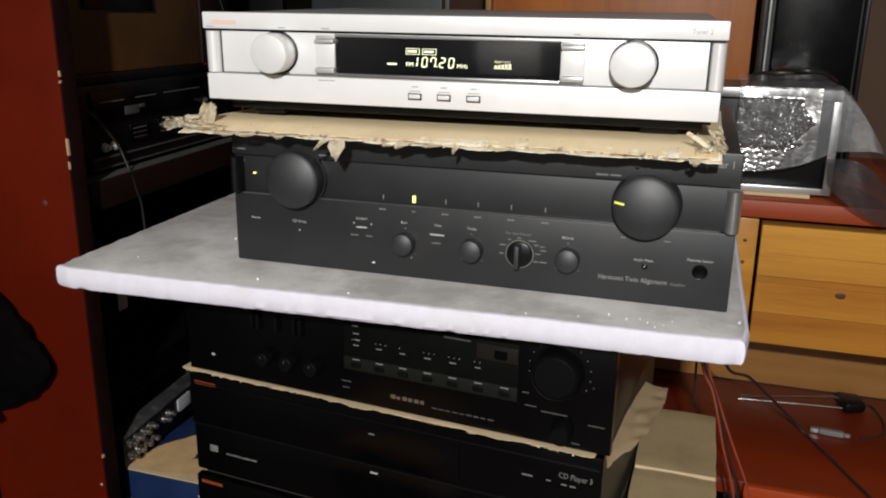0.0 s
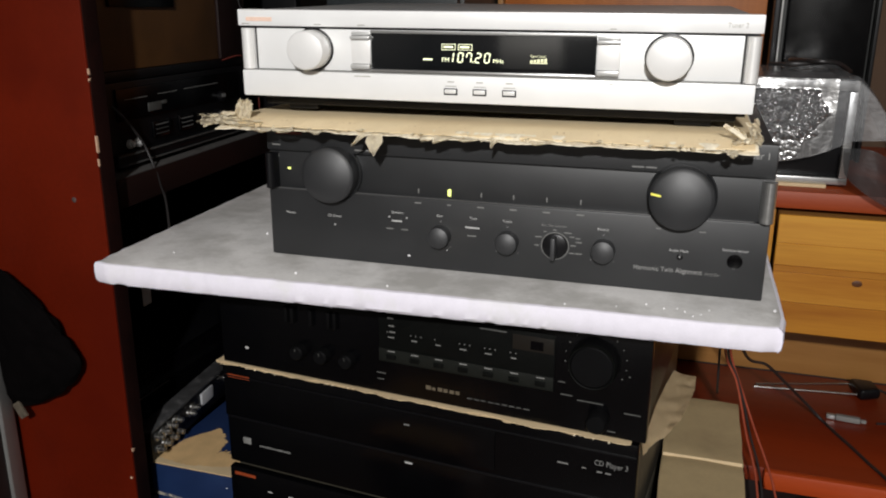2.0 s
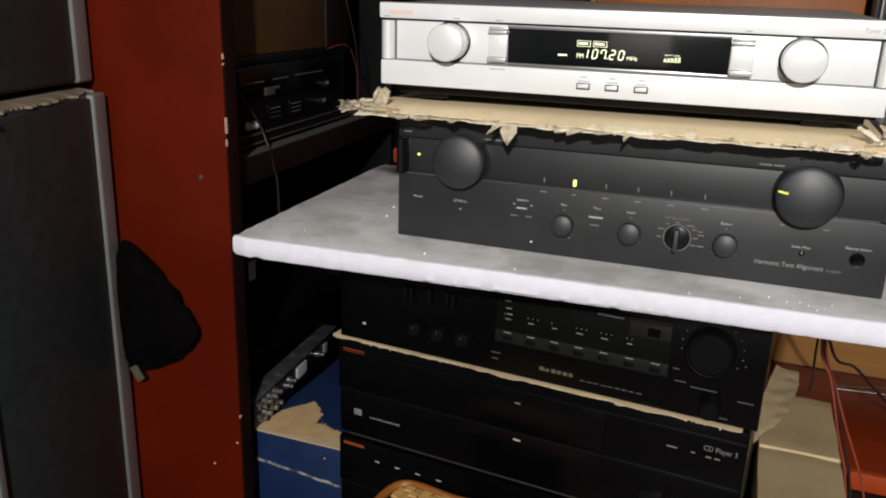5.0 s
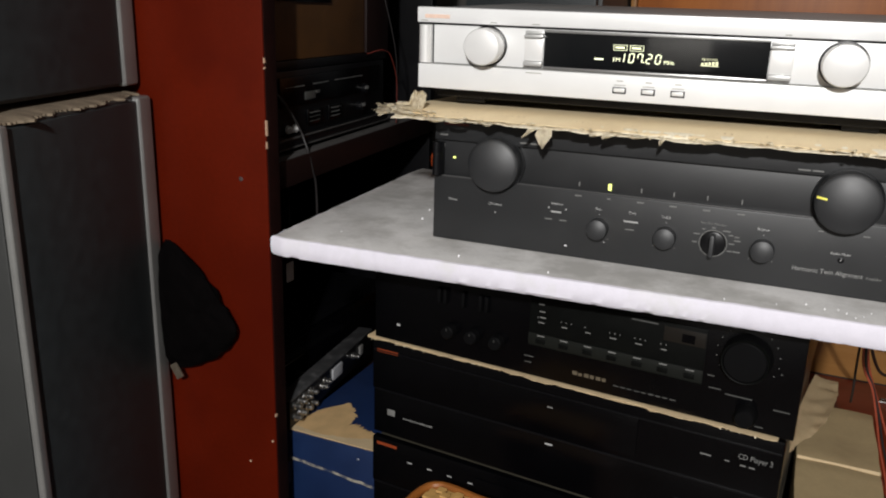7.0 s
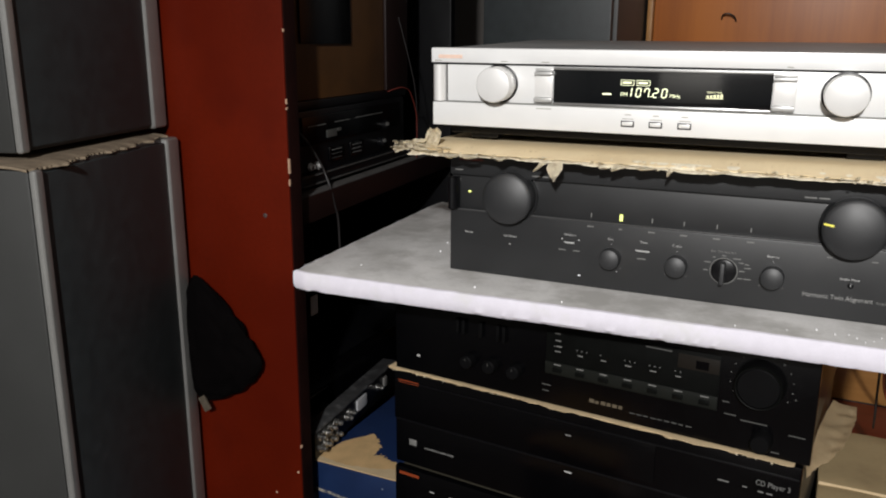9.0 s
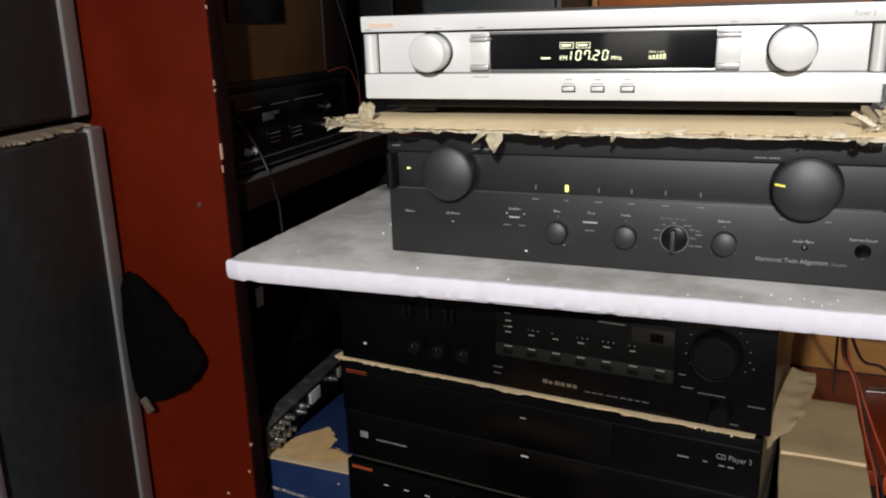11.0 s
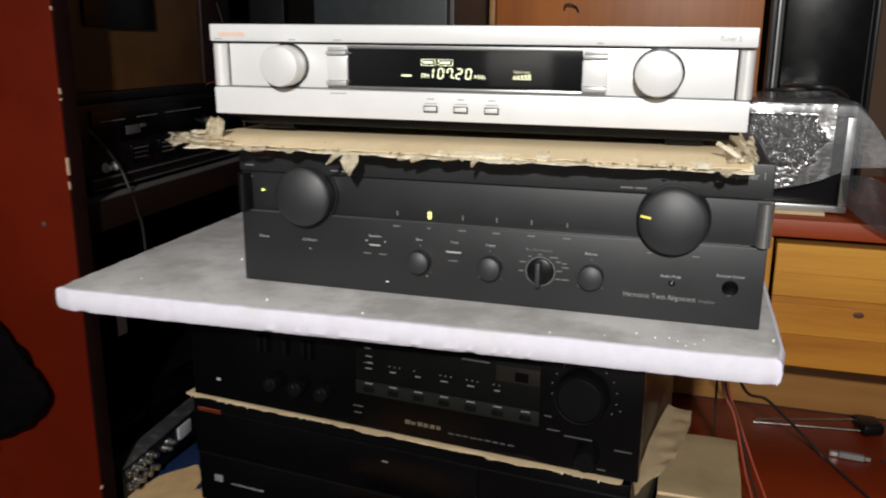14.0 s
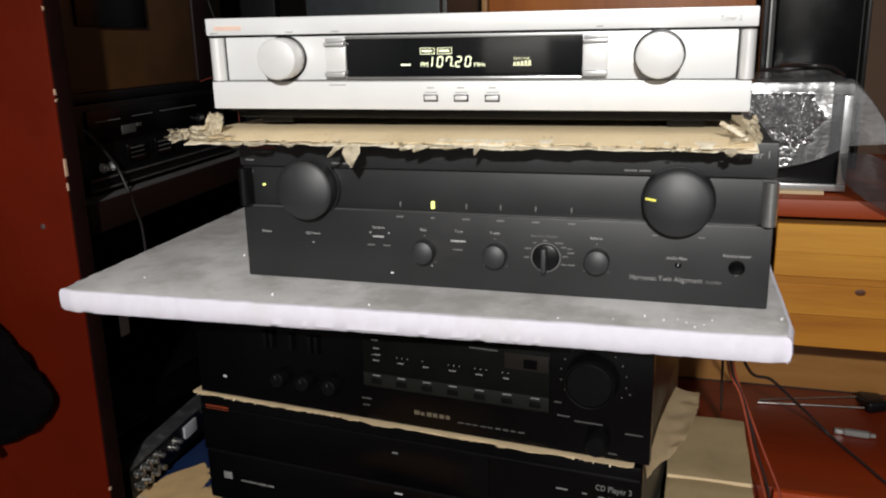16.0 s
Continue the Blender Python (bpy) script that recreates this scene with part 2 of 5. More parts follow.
def mesh_of(bm, material, smooth=False):
    me = bpy.data.meshes.new("mesh")
    bm.normal_update()
    bm.to_mesh(me)
    bm.free()
    if smooth:
        me.shade_smooth()
        me.set_sharp_from_angle(angle=radians(35))
    me.materials.append(material)
    return me


def part(name, bm, material, parent=None, label="", smooth=True):
    ob = new(name, bm if isinstance(bm, bpy.types.Mesh) else mesh_of(bm, material, smooth))
    ob.parent = parent
    return tagged(ob, label)


def single(name, bm, material, label, category, m=None, group="", kind="", smooth=True):
    ob = new(name, mesh_of(bm, material, smooth))
    ob.matrix_basis = m or Matrix.Identity(4)
    return tagged(ob, label, category, group, kind)


def box(x0, x1, y0, y1, z0, z1, bevel=0.0, bm=None, seg=2):
    fresh = bmesh.new()
    bmesh.ops.create_cube(fresh, size=1)
    for v in fresh.verts:
        v.co = Vector(((x0 + x1) / 2 + v.co.x * (x1 - x0), (y0 + y1) / 2 + v.co.y * (y1 - y0), (z0 + z1) / 2 + v.co.z * (z1 - z0)))
    if bevel:
        bmesh.ops.bevel(fresh, geom=fresh.edges[:], offset=bevel, segments=seg, profile=0.6, affect="EDGES")
    if bm is None:
        return fresh
    me = bpy.data.meshes.new("t")
    fresh.to_mesh(me)
    fresh.free()
    bm.from_mesh(me)
    bpy.data.meshes.remove(me)
    return bm


def lathe(profile, steps=40, bm=None):
    """Revolves (radius, out) pairs round the -y axis: out is the distance in front of the panel."""
    bm = bm or bmesh.new()
    rings = []
    for r, out in profile:
        if r < 1e-6:
            rings.append([bm.verts.new((0, -out, 0))])
        else:
            rings.append([bm.verts.new((r * math.cos(2 * math.pi * i / steps), -out, r * math.sin(2 * math.pi * i / steps))) for i in range(steps)])
    for a, b in zip(rings, rings[1:]):
        for i in range(steps):
            j = (i + 1) % steps
            if len(a) == 1:
                bm.faces.new((a[0], b[j], b[i]))
            elif len(b) == 1:
                bm.faces.new((a[i], a[j], b[0]))
            else:
                bm.faces.new((a[i], a[j], b[j], b[i]))
    bmesh.ops.recalc_face_normals(bm, faces=bm.faces[:])
    return bm


def at(ob, x, y, z, rx=0, ry=0, rz=0):
    ob.matrix_basis = pose(x, y, z, rx, ry, rz)
    return ob


def tube(points, r, sides=10):
    """A round cord through points, smoothed."""
    pts = [Vector(p) for p in points]
    fine = []
    for i in range(len(pts) - 1):
        p0, p1, p2, p3 = pts[max(i - 1, 0)], pts[i], pts[i + 1], pts[min(i + 2, len(pts) - 1)]
        for k in range(8):
            t = k / 8
            fine.append(0.5 * (2 * p1 + (p2 - p0) * t + (2 * p0 - 5 * p1 + 4 * p2 - p3) * t * t + (3 * p1 - p0 - 3 * p2 + p3) * t ** 3))
    fine.append(pts[-1])
    bm, rings = bmesh.new(), []
    for i, p in enumerate(fine):
        way = (fine[min(i + 1, len(fine) - 1)] - fine[max(i - 1, 0)]).normalized()
        side = way.cross(Vector((0.3, 0.5, 0.81))).normalized()
        up = side.cross(way)
        rings.append([bm.verts.new(p + r * (math.cos(2 * math.pi * k / sides) * side + math.sin(2 * math.pi * k / sides) * up)) for k in range(sides)])
    for a, b in zip(rings, rings[1:]):
        for k in range(sides):
            bm.faces.new((a[k], a[(k + 1) % sides], b[(k + 1) % sides], b[k]))
    bm.faces.new(rings[0][::-1])
    bm.faces.new(rings[-1])
    bmesh.ops.recalc_face_normals(bm, faces=bm.faces[:])
    return bm


def plate(outline, z0, z1):
    """A flat plate with an outline of (x, y) pairs."""
    bm = bmesh.new()
    low = [bm.verts.new((x, y, z0)) for x, y in outline]
    top = [bm.verts.new((x, y, z1)) for x, y in outline]
    bm.faces.new(top)
    bm.faces.new(low[::-1])
    for i in range(len(outline)):
        j = (i + 1) % len(outline)
        bm.faces.new((low[i], low[j], top[j], top[i]))
    bmesh.ops.recalc_face_normals(bm, faces=bm.faces[:])
    return bm


def stamp(text, size, material, parent, x, y, z, name="lettering", label="", align="LEFT", squash=1.0):
    """Printed lettering standing 0.2 mm proud of a front that faces -y."""
    cu = bpy.data.curves.new("t", "FONT")
    cu.body, cu.size, cu.extrude, cu.align_x = text, size, 0.0001, align
    cu.resolution_u = 2
    tmp = new("t", cu)
    bpy.context.view_layer.update()
    me = bpy.data.meshes.new_from_object(tmp.evaluated_get(bpy.context.evaluated_depsgraph_get()))
    bpy.data.objects.remove(tmp)
    bpy.data.curves.remove(cu)
    me.materials.clear()
    me.materials.append(material)
    ob = part(name, me, material, parent, label)
    ob.matrix_basis = pose(x, y - 0.0002, z, 90, 0, 0) @ Matrix.Diagonal((squash, 1, 1, 1))
    return ob


def bar(parent, x0, x1, z, h, material, y=0.0, name="printed_mark"):
    return part(name, box(x0, x1, y - 0.0003, y + 0.0004, z - h / 2, z + h / 2), material, parent, smooth=False)


def word(parent, x0, x1, z, h, material, y=0.0, count=8, seed=1):
    """A row of short bars in place of small print."""
    rnd = random.Random(seed)
    step = (x1 - x0) / count
    for k in range(count):
        tall = h * rnd.uniform(0.7, 1.0)
        bar(parent, x0 + step * k, x0 + step * (k + rnd.uniform(0.62, 0.86)), z - (h - tall) / 2, tall, material, y)


def ragged(t, seed, rough=1.0):
    """Uneven edge, about -1 to 1."""
    v = 0
    for k, (f, a) in enumerate(((9, 0.45), (31, 0.3), (90, 0.28), (240, 0.2))):
        v += a * rough * noise.noise((t * f, seed * 7.3, k * 3.1)) * 1.8
    return v


def torn_liner(x0, x1, y_back, y_front, z, thick, amp, seed, droop=0.0, steps=260, skew=0.0):
    """A sheet of card with a torn front edge that droops a little."""
    bm, rows = bmesh.new(), []
    for i in range(steps + 1):
        x = x0 + (x1 - x0) * i / steps
        tear = y_front + skew * i / steps + amp * ragged(x, seed) - 0.6 * amp * max(0, noise.noise((x * 55, seed, 4))) ** 2 * 4
        row = []
        for k in range(7):
            s = (0.0, 0.5, 0.86, 0.90, 0.935, 0.97, 1.0)[k]
            y = y_back + (tear - y_back) * s
            over = max(0.0, (s - 0.88) / 0.12)
            dz = -droop * over * over + 0.0012 * over * noise.noise((x * 60, s * 5, seed))
            row.append((bm.verts.new((x, y, z + dz)), bm.verts.new((x, y, z + dz + thick))))
        rows.append(row)
    for a, b in zip(rows, rows[1:]):
        for k in range(6):
            bm.faces.new((a[k][1], a[k + 1][1], b[k + 1][1], b[k][1]))
            bm.faces.new((a[k][0], b[k][0], b[k + 1][0], a[k + 1][0]))
        bm.faces.new((a[6][0], b[6][0], b[6][1], a[6][1]))
        bm.faces.new((a[0][0], a[0][1], b[0][1], b[0][0]))
    for row in (rows[0], rows[-1]):
        for k in range(6):
            bm.faces.new((row[k][0], row[k + 1][0], row[k + 1][1], row[k][1]))
    bmesh.ops.recalc_face_normals(bm, faces=bm.faces[:])
    return bm


def fluting(x0, x1, y_back, y_front, z0, z1, amp, seed, pitch=0.0055, droop=0.0, skew=0.0):
    """The wavy core of corrugated card, torn back at its front."""
    bm, rows = bmesh.new(), []
    steps = int((x1 - x0) / pitch * 8)
    for i in range(steps + 1):
        x = x0 + (x1 - x0) * i / steps
        z = (z0 + z1) / 2 + (z1 - z0) / 2 * math.sin(2 * math.pi * x / pitch)
        front = y_front + skew * i / steps + amp * ragged(x, seed)
        mid = front + 0.02
        rows.append([bm.verts.new((x, y_back, z)), bm.verts.new((x, mid, z)), bm.verts.new((x, front, z - droop))])
    for a, b in zip(rows, rows[1:]):
        for k in range(2):
            bm.faces.new((a[k], a[k + 1], b[k + 1], b[k]))
    return bm


# ---------------------------------------------------------------- room
def wall(name, *dims, material=WALL, kind_name="wall"):
    return single(name, box(*dims), material, "plain dim painted " + kind_name, kind_name, kind="structure", smooth=False)


wall("floor", -1.2, 2.2, -3.4, 1.5, -0.1, 0.0, material=FLOOR, kind_name="floor")
wall("ceiling", -1.2, 2.2, -3.4, 1.5, 2.5, 2.6, kind_name="ceiling")
wall("wall_north", -1.2, 2.2, 1.5, 1.6, 0, 2.5)
wall("wall_south", -1.2, 2.2, -3.5, -3.4, 0, 2.5)
# unseen panel added to give the display window its grey reflection
single("reflection_panel", box(-0.17, 0.62, -3.4, -3.36, 0.0, 2.05, 0.004), mat("pale_panel_paint", (0.62, 0.60, 0.56), 0.6, 0, 0.06, 5), "plain pale unseen panel added for reflections", "door", kind="structure")
wall("wall_west", -1.3, -1.2, -3.4, 1.5, 0, 2.5)
wall("wall_east", 2.2, 2.3, -3.4, 1.5, 0, 2.5)


# ---------------------------------------------------------------- pine cabinet and what stands on it
def cabinet():
    c = thing("pine_cabinet", "lacquered orange pine cabinet with red-stained top and pull-out shelf", "cabinet")
    part("body", box(-0.24, 1.30, 0.700, 0.98, 0.645, 0.957, 0.003), PINE_PALE, c)
    # carcass and side panels below the shelf have shade put in their colour
    part("lower_body", box(-0.24, 1.30, 0.705, 0.98, 0.0, 0.6445, 0.003), DARK_WOOD, c, "lower carcass coloured dark for the shade below the shelf")
    part("top", box(-0.25, 1.32, 0.535, 1.0, 0.960, 0.986, 0.006), RED_EDGE, c, "red-stained cabinet top with rounded front edge")
    part("stile", box(0.440, 0.4935, 0.545, 0.6995, 0.781, 0.957, 0.002), PINE, c)
    for z in (0.925, 0.893):
        at(part("screw_hole", lathe([(0, 0.0003), (0.0022, 0.0003), (0.003, -0.0002)], 14), KNOT, c), 0.4775, 0.545, z)
    d = part("drawer", box(0.4980, 1.049, 0.532, 0.6995, 0.7805, 0.952, 0.003), PINE_PALE, c, "knotty orange pine drawer front")
    for i, (z0, z1, m_) in enumerate(((0.780, 0.8262, PINE_DEEP), (0.8264, 0.8704, PINE), (0.8706, 0.8800, PINE_DEEP), (0.8802, 0.9126, PINE), (0.9128, 0.953, PINE_LIGHT))):
        bm = box(0.4970, 1.05, 0.528 + 0.0002 * (i % 2), 0.5335, z0, z1, 0.0009, seg=1)
        part("board", bm, m_, d)
    for x, z, r in ((0.607, 0.862, 0.0055), (0.80, 0.90, 0.006), (0.91, 0.83, 0.007)):
        k = part("knot", lathe([(0, 0.0003), (r * 0.6, 0.0003), (r, -0.0002)], 18), KNOT, d)
        k.matrix_basis = pose(x, 0.528, z) @ Matrix.Diagonal((1.25, 1, 0.85, 1))
    part("pull_out_shelf", box(0.3226, 1.20, 0.372, 0.6995, 0.622, 0.645, 0.005), RED_TOP, c, "glossy red-stained pull-out shelf")
    part("shelf_lipping", box(0.500, 1.20, 0.358, 0.3715, 0.620, 0.6465, 0.004), RED_LIP, c, "orange-red front lipping")
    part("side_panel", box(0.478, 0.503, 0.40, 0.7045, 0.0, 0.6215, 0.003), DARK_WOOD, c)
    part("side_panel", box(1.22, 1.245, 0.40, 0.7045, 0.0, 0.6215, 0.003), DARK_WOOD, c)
    h = part("hutch_back", box(0.018, 0.47, 0.86, 0.88, 0.987, 1.75, 0.002), BACK_WOOD, c, "orange wood hutch back panel")
    part("edge_strip", box(0.008, 0.0175, 0.845, 0.88, 0.987, 1.75, 0.001), PINE_PALE, c, "pale raw wood edge strip")
    part("hook", tube([(0.14, 0.858, 1.272), (0.143, 0.848, 1.279), (0.152, 0.845, 1.281), (0.162, 0.850, 1.276), (0.165, 0.858, 1.268)], 0.0015), CABLE, h, "small dark wire hook")
    return c


cabinet()


def big_black_box(name, x0, x1, y0, y1, z0, z1, label):
    """A loudspeaker seen behind the stack: body, cloth front and a thin edge frame."""
    c = thing(name, label, "loudspeaker")
    part("body", box(x0, x1, y0 + 0.02, y1, z0, z1, 0.004), SPK_VINYL, c)
    part("grille", box(x0 + 0.006, x1 - 0.006, y0, y0 + 0.019, z0 + 0.006, z1 - 0.006, 0.004), SPK_CLOTH if x0 < 0.2 else GLOSS, c, "black front panel")
    return c


big_black_box("loudspeaker", -0.235, 0.004, 0.62, 0.90, 0.987, 1.55, "large dark grey loudspeaker standing on the pine cabinet")
t = big_black_box("loudspeaker", 0.492, 0.628, 0.80, 0.98, 0.987, 1.60, "tall glossy black loudspeaker on the pine cabinet")
part("edge_trim", box(0.478, 0.4875, 0.80, 0.85, 0.987, 1.60, 0.002), SHINY, t)
part("edge_trim", box(0.4878, 0.4915, 0.798, 0.85, 0.987, 1.60, 0.001), TRIM, t, "thin grey metal edge trim")
part("edge_trim", box(0.6285, 0.634, 0.80, 0.84, 0.987, 1.60, 0.001), SHINY, t)
single("curtain", box(0.64, 1.5, 1.02, 1.04, 0.3, 2.2), BROWN, "plain brown curtain hanging behind the cabinet", "curtain", smooth=False)


def wrapped_box():
    c = thing("wrapped_device", "dark device with pale aluminium frame under bubble wrap", "device")
    part("body", box(0.405, 0.578, 0.585, 0.80, 0.993, 1.131, 0.003), SHINY, c)
    for d in ((0.405, 0.5825, 1.1215, 1.1345), (0.405, 0.5825, 0.991, 1.0)):
        part("frame_bar", box(d[0], d[1], 0.572, 0.5845, d[2], d[3], 0.001), ALU, c, "pale aluminium frame bar")
    part("frame_bar", box(0.5715, 0.5825, 0.5725, 0.5845, 1.0005, 1.1195, 0.001), ALU, c, "pale aluminium frame bar")
    part("packing_strip", box(0.42, 0.556, 0.565, 0.60, 0.9865, 0.9915, 0.001), KRAFT, c, "flat brown card strip under the device")
    # the wrap: over the lid, down the front, flaring at the side
    w_thing = thing("bubble_wrap", "crumpled clear bubble wrap draped over a dark device", "bubble wrap")
    def sheet(name, bubbles, x0, x1, nx, nv, place, label, film):
        """A soft film; bubbles(x, v) gives how strongly the popped cells stand out there."""
        bm, rows = bmesh.new(), []
        for i in range(nx + 1):
            row = []
            for k in range(nv + 1):
                u, v = i / nx, k / nv
                x = x0 + (x1 - x0) * u
                x, y, z, over = place(x, v)
                amt = bubbles(x, z) * (0 if over else 1)
                wob = 0.45 * noise.noise((x * 75, z * 75, 11))
                q = (z if not over else y) / 0.0078 + wob
                line = math.floor(q)
                p = x / 0.0088 + 0.5 * (line % 2) + 0.6 * noise.noise((x * 60, z * 60, 21))
                cell = math.floor(p)
                du, dq = p - cell - 0.5, q - line - 0.5
                lot = noise.cell((cell + 0.5, line + 0.5, 3.5))
                rad = math.hypot(du + 0.18 * noise.noise((cell * 3.1, line * 1.7, 1)), dq) * 2
                dome = math.sqrt(max(0.0, 1 - (rad / 0.95) ** 2))
                fold = abs(noise.noise((x * 95 + lot * 7, z * 105, 2 + lot))) + 0.6 * abs(noise.noise((x * 330, z * 300 + lot * 5, 7)))
                out = amt * (0.0017 * dome * (0.2 + 1.2 * abs(lot)) + 0.0072 * fold + 0.0016 * noise.noise((x * 40, z * 40, 4)))
                slow = 0.0022 * noise.noise((x * 24, z * 18 + y * 9, 6)) + 0.0010 * noise.noise((x * 70, z * 30, 8))
                row.append(bm.verts.new((x, y - (0 if over else out + slow + 0.002), z + (abs(slow) * 2 + 0.002 if over else 0))))
            rows.append(row)
        for p, q in zip(rows, rows[1:]):
            for k in range(nv):
                bm.faces.new((p[k], p[k + 1], q[k + 1], q[k]))
        bmesh.ops.recalc_face_normals(bm, faces=bm.faces[:])
        return part(name, bm, film, w_thing, label)

    def draped(x, v):
        side = max(0.0, (x - 0.575) / 0.090)
        top = 1.1375 - 0.135 * side ** 1.4
        foot = 1.022 + 0.033 * min(1.0, max(0.0, (x - 0.47) / 0.109)) ** 2 + 0.004 * min(1.0, side * 2) - 0.075 * max(0.0, side - 0.5) ** 2
        if v < 0.3:
            return x, 0.76 - (0.76 - 0.563) * v / 0.3, top + 0.003 * (1 - v / 0.3), True
        w = (v - 0.3) / 0.7
        return x, 0.563 - 0.016 * side - 0.005 * w, top - max(0.002, top - foot) * w, False

    def popped(x, z):
        edge = 0.550 - 0.62 * abs(z - 1.090) + 0.012 * noise.noise((x * 60, z * 60, 2))
        strong = min(1.0, max(0.0, (edge - x) / 0.012))
        low = min(1.0, max(0.12, (z - 1.052) / 0.012)) * min(1.0, max(0.0, (1.124 - z) / 0.004))
        return 0.03 + 0.97 * strong * low

    sheet("front_sheet", popped, 0.450, 0.555, 120, 220, draped, "crinkled clear film with popped bubbles", BUBBLE)
    sheet("smooth_sheet", lambda x, z: 0.05, 0.555, 0.662, 70, 150, draped, "smooth hazy film flaring out", HAZY_FILM)

    def lobe(x, v):
        u = (x - 0.568) / 0.080
        top = 1.046 + 0.004 * math.sin(u * 3.1) - 0.040 * u ** 3
        low = 1.020 - 0.056 * u ** 0.7
        return x, 0.548 - 0.030 * v * (1 - 0.3 * u) - 0.012 * math.sin(u * 2.6), top + (min(top - 0.002, low) - top) * v, False

    sheet("hanging_corner", lambda x, z: 0.05, 0.568, 0.648, 60, 60, lobe, "dull rounded corner of the film", DULL_FILM)
    single("black_cable", tube([(0.47, 0.66, 1.150), (0.50, 0.64, 1.152), (0.535, 0.65, 1.153), (0.545, 0.68, 1.153), (0.52, 0.70, 1.152), (0.50, 0.68, 1.156), (0.53, 0.63, 1.157), (0.56, 0.64, 1.154), (0.585, 0.69, 1.14)], 0.003), CABLE, "coiled black cable lying on the bubble wrap", "cable")


wrapped_box()


# ---------------------------------------------------------------- red shelving unit along the side
ASKEW = 5.5


def shelf_unit():
    u = thing("shelving_unit", "red-brown painted wooden shelving unit with chipped end panel", "shelf unit")
    p = part("end_panel", box(-0.66, -0.2568, 0.075, 0.099, 0.0, 1.95, 0.002), RED, u, "red-brown painted end panel with chipped edge")
    part("edge_band", box(-0.2567, -0.2550, 0.0765, 0.099, 0.0, 1.95, 0.0006), mat("dark_panel_edge", (0.010, 0.0022, 0.0016), 0.8, 0, 0.4, 30, 0.0003, 200, spec=0.1), u, "dark band along the panel edge")
    for x, z, w, h in ((-0.2562, 1.160, 0.003, 0.007), (-0.2562, 1.151, 0.0025, 0.004), (-0.2562, 1.081, 0.0032, 0.022), (-0.2562, 1.060, 0.0025, 0.010), (-0.2562, 1.243, 0.002, 0.004), (-0.2562, 0.70, 0.003, 0.005)):
        bm = box(x - w * 0.12, x + 0.0012, 0.0745, 0.078, z - h * 0.42, z + h * 0.42, 0.0003)
        for v in bm.verts:
            v.co.z += 0.001 * noise.noise(v.co * 300)
            v.co.x += 0.0006 * noise.noise(v.co * 500 + Vector((3, 1, 2)))
        part("paint_chip", bm, CHIP, p, "bare wood chip in the paint")
    for x, z, r in ((-0.296, 1.015, 0.0035), (-0.30, 0.62, 0.002), (-0.262, 0.66, 0.002)):
        at(part("nail_dent", lathe([(0, 0.0006), (r * 0.7, 0.0005), (r, -0.0002)], 12), NAIL if z > 0.9 else CHIP, p, "small nail mark"), x, 0.075, z)
    # far end panel is coloured near black so the gap beside the deck stays dark
    part("end_panel", box(-0.66, -0.345, 0.735, 0.755, 0.0, 1.95, 0.002), SHINY, u)
    part("back_panel", box(-0.68, -0.661, 0.075, 0.755, 0.0, 1.95, 0.002), DARK_WOOD, u)
    for z in (0.60, 1.030, 1.55):
        bm = box(-0.35, 0.0, 0.0, 0.608, -0.036, 0.0, 0.002)
        part("shelf_board", bm, DARK_WOOD, u, "dark red-brown shelf board").matrix_basis = pose(-0.271, 0.120, z, 0, 0, ASKEW)
    at(part("dust_layer", box(-0.060, -0.0015, 0.001, 0.606, 0.0001, 0.0004), mat("grey_dust", (0.065, 0.060, 0.057), 0.9, 0, 0.3, 60, 0.0002, 500, stain=(0.02, 0.014, 0.012), stain_scale=30), u, "grey dust on the shelf"), -0.271, 0.120, 1.030, 0, 0, ASKEW)
    return u


shelf_unit()


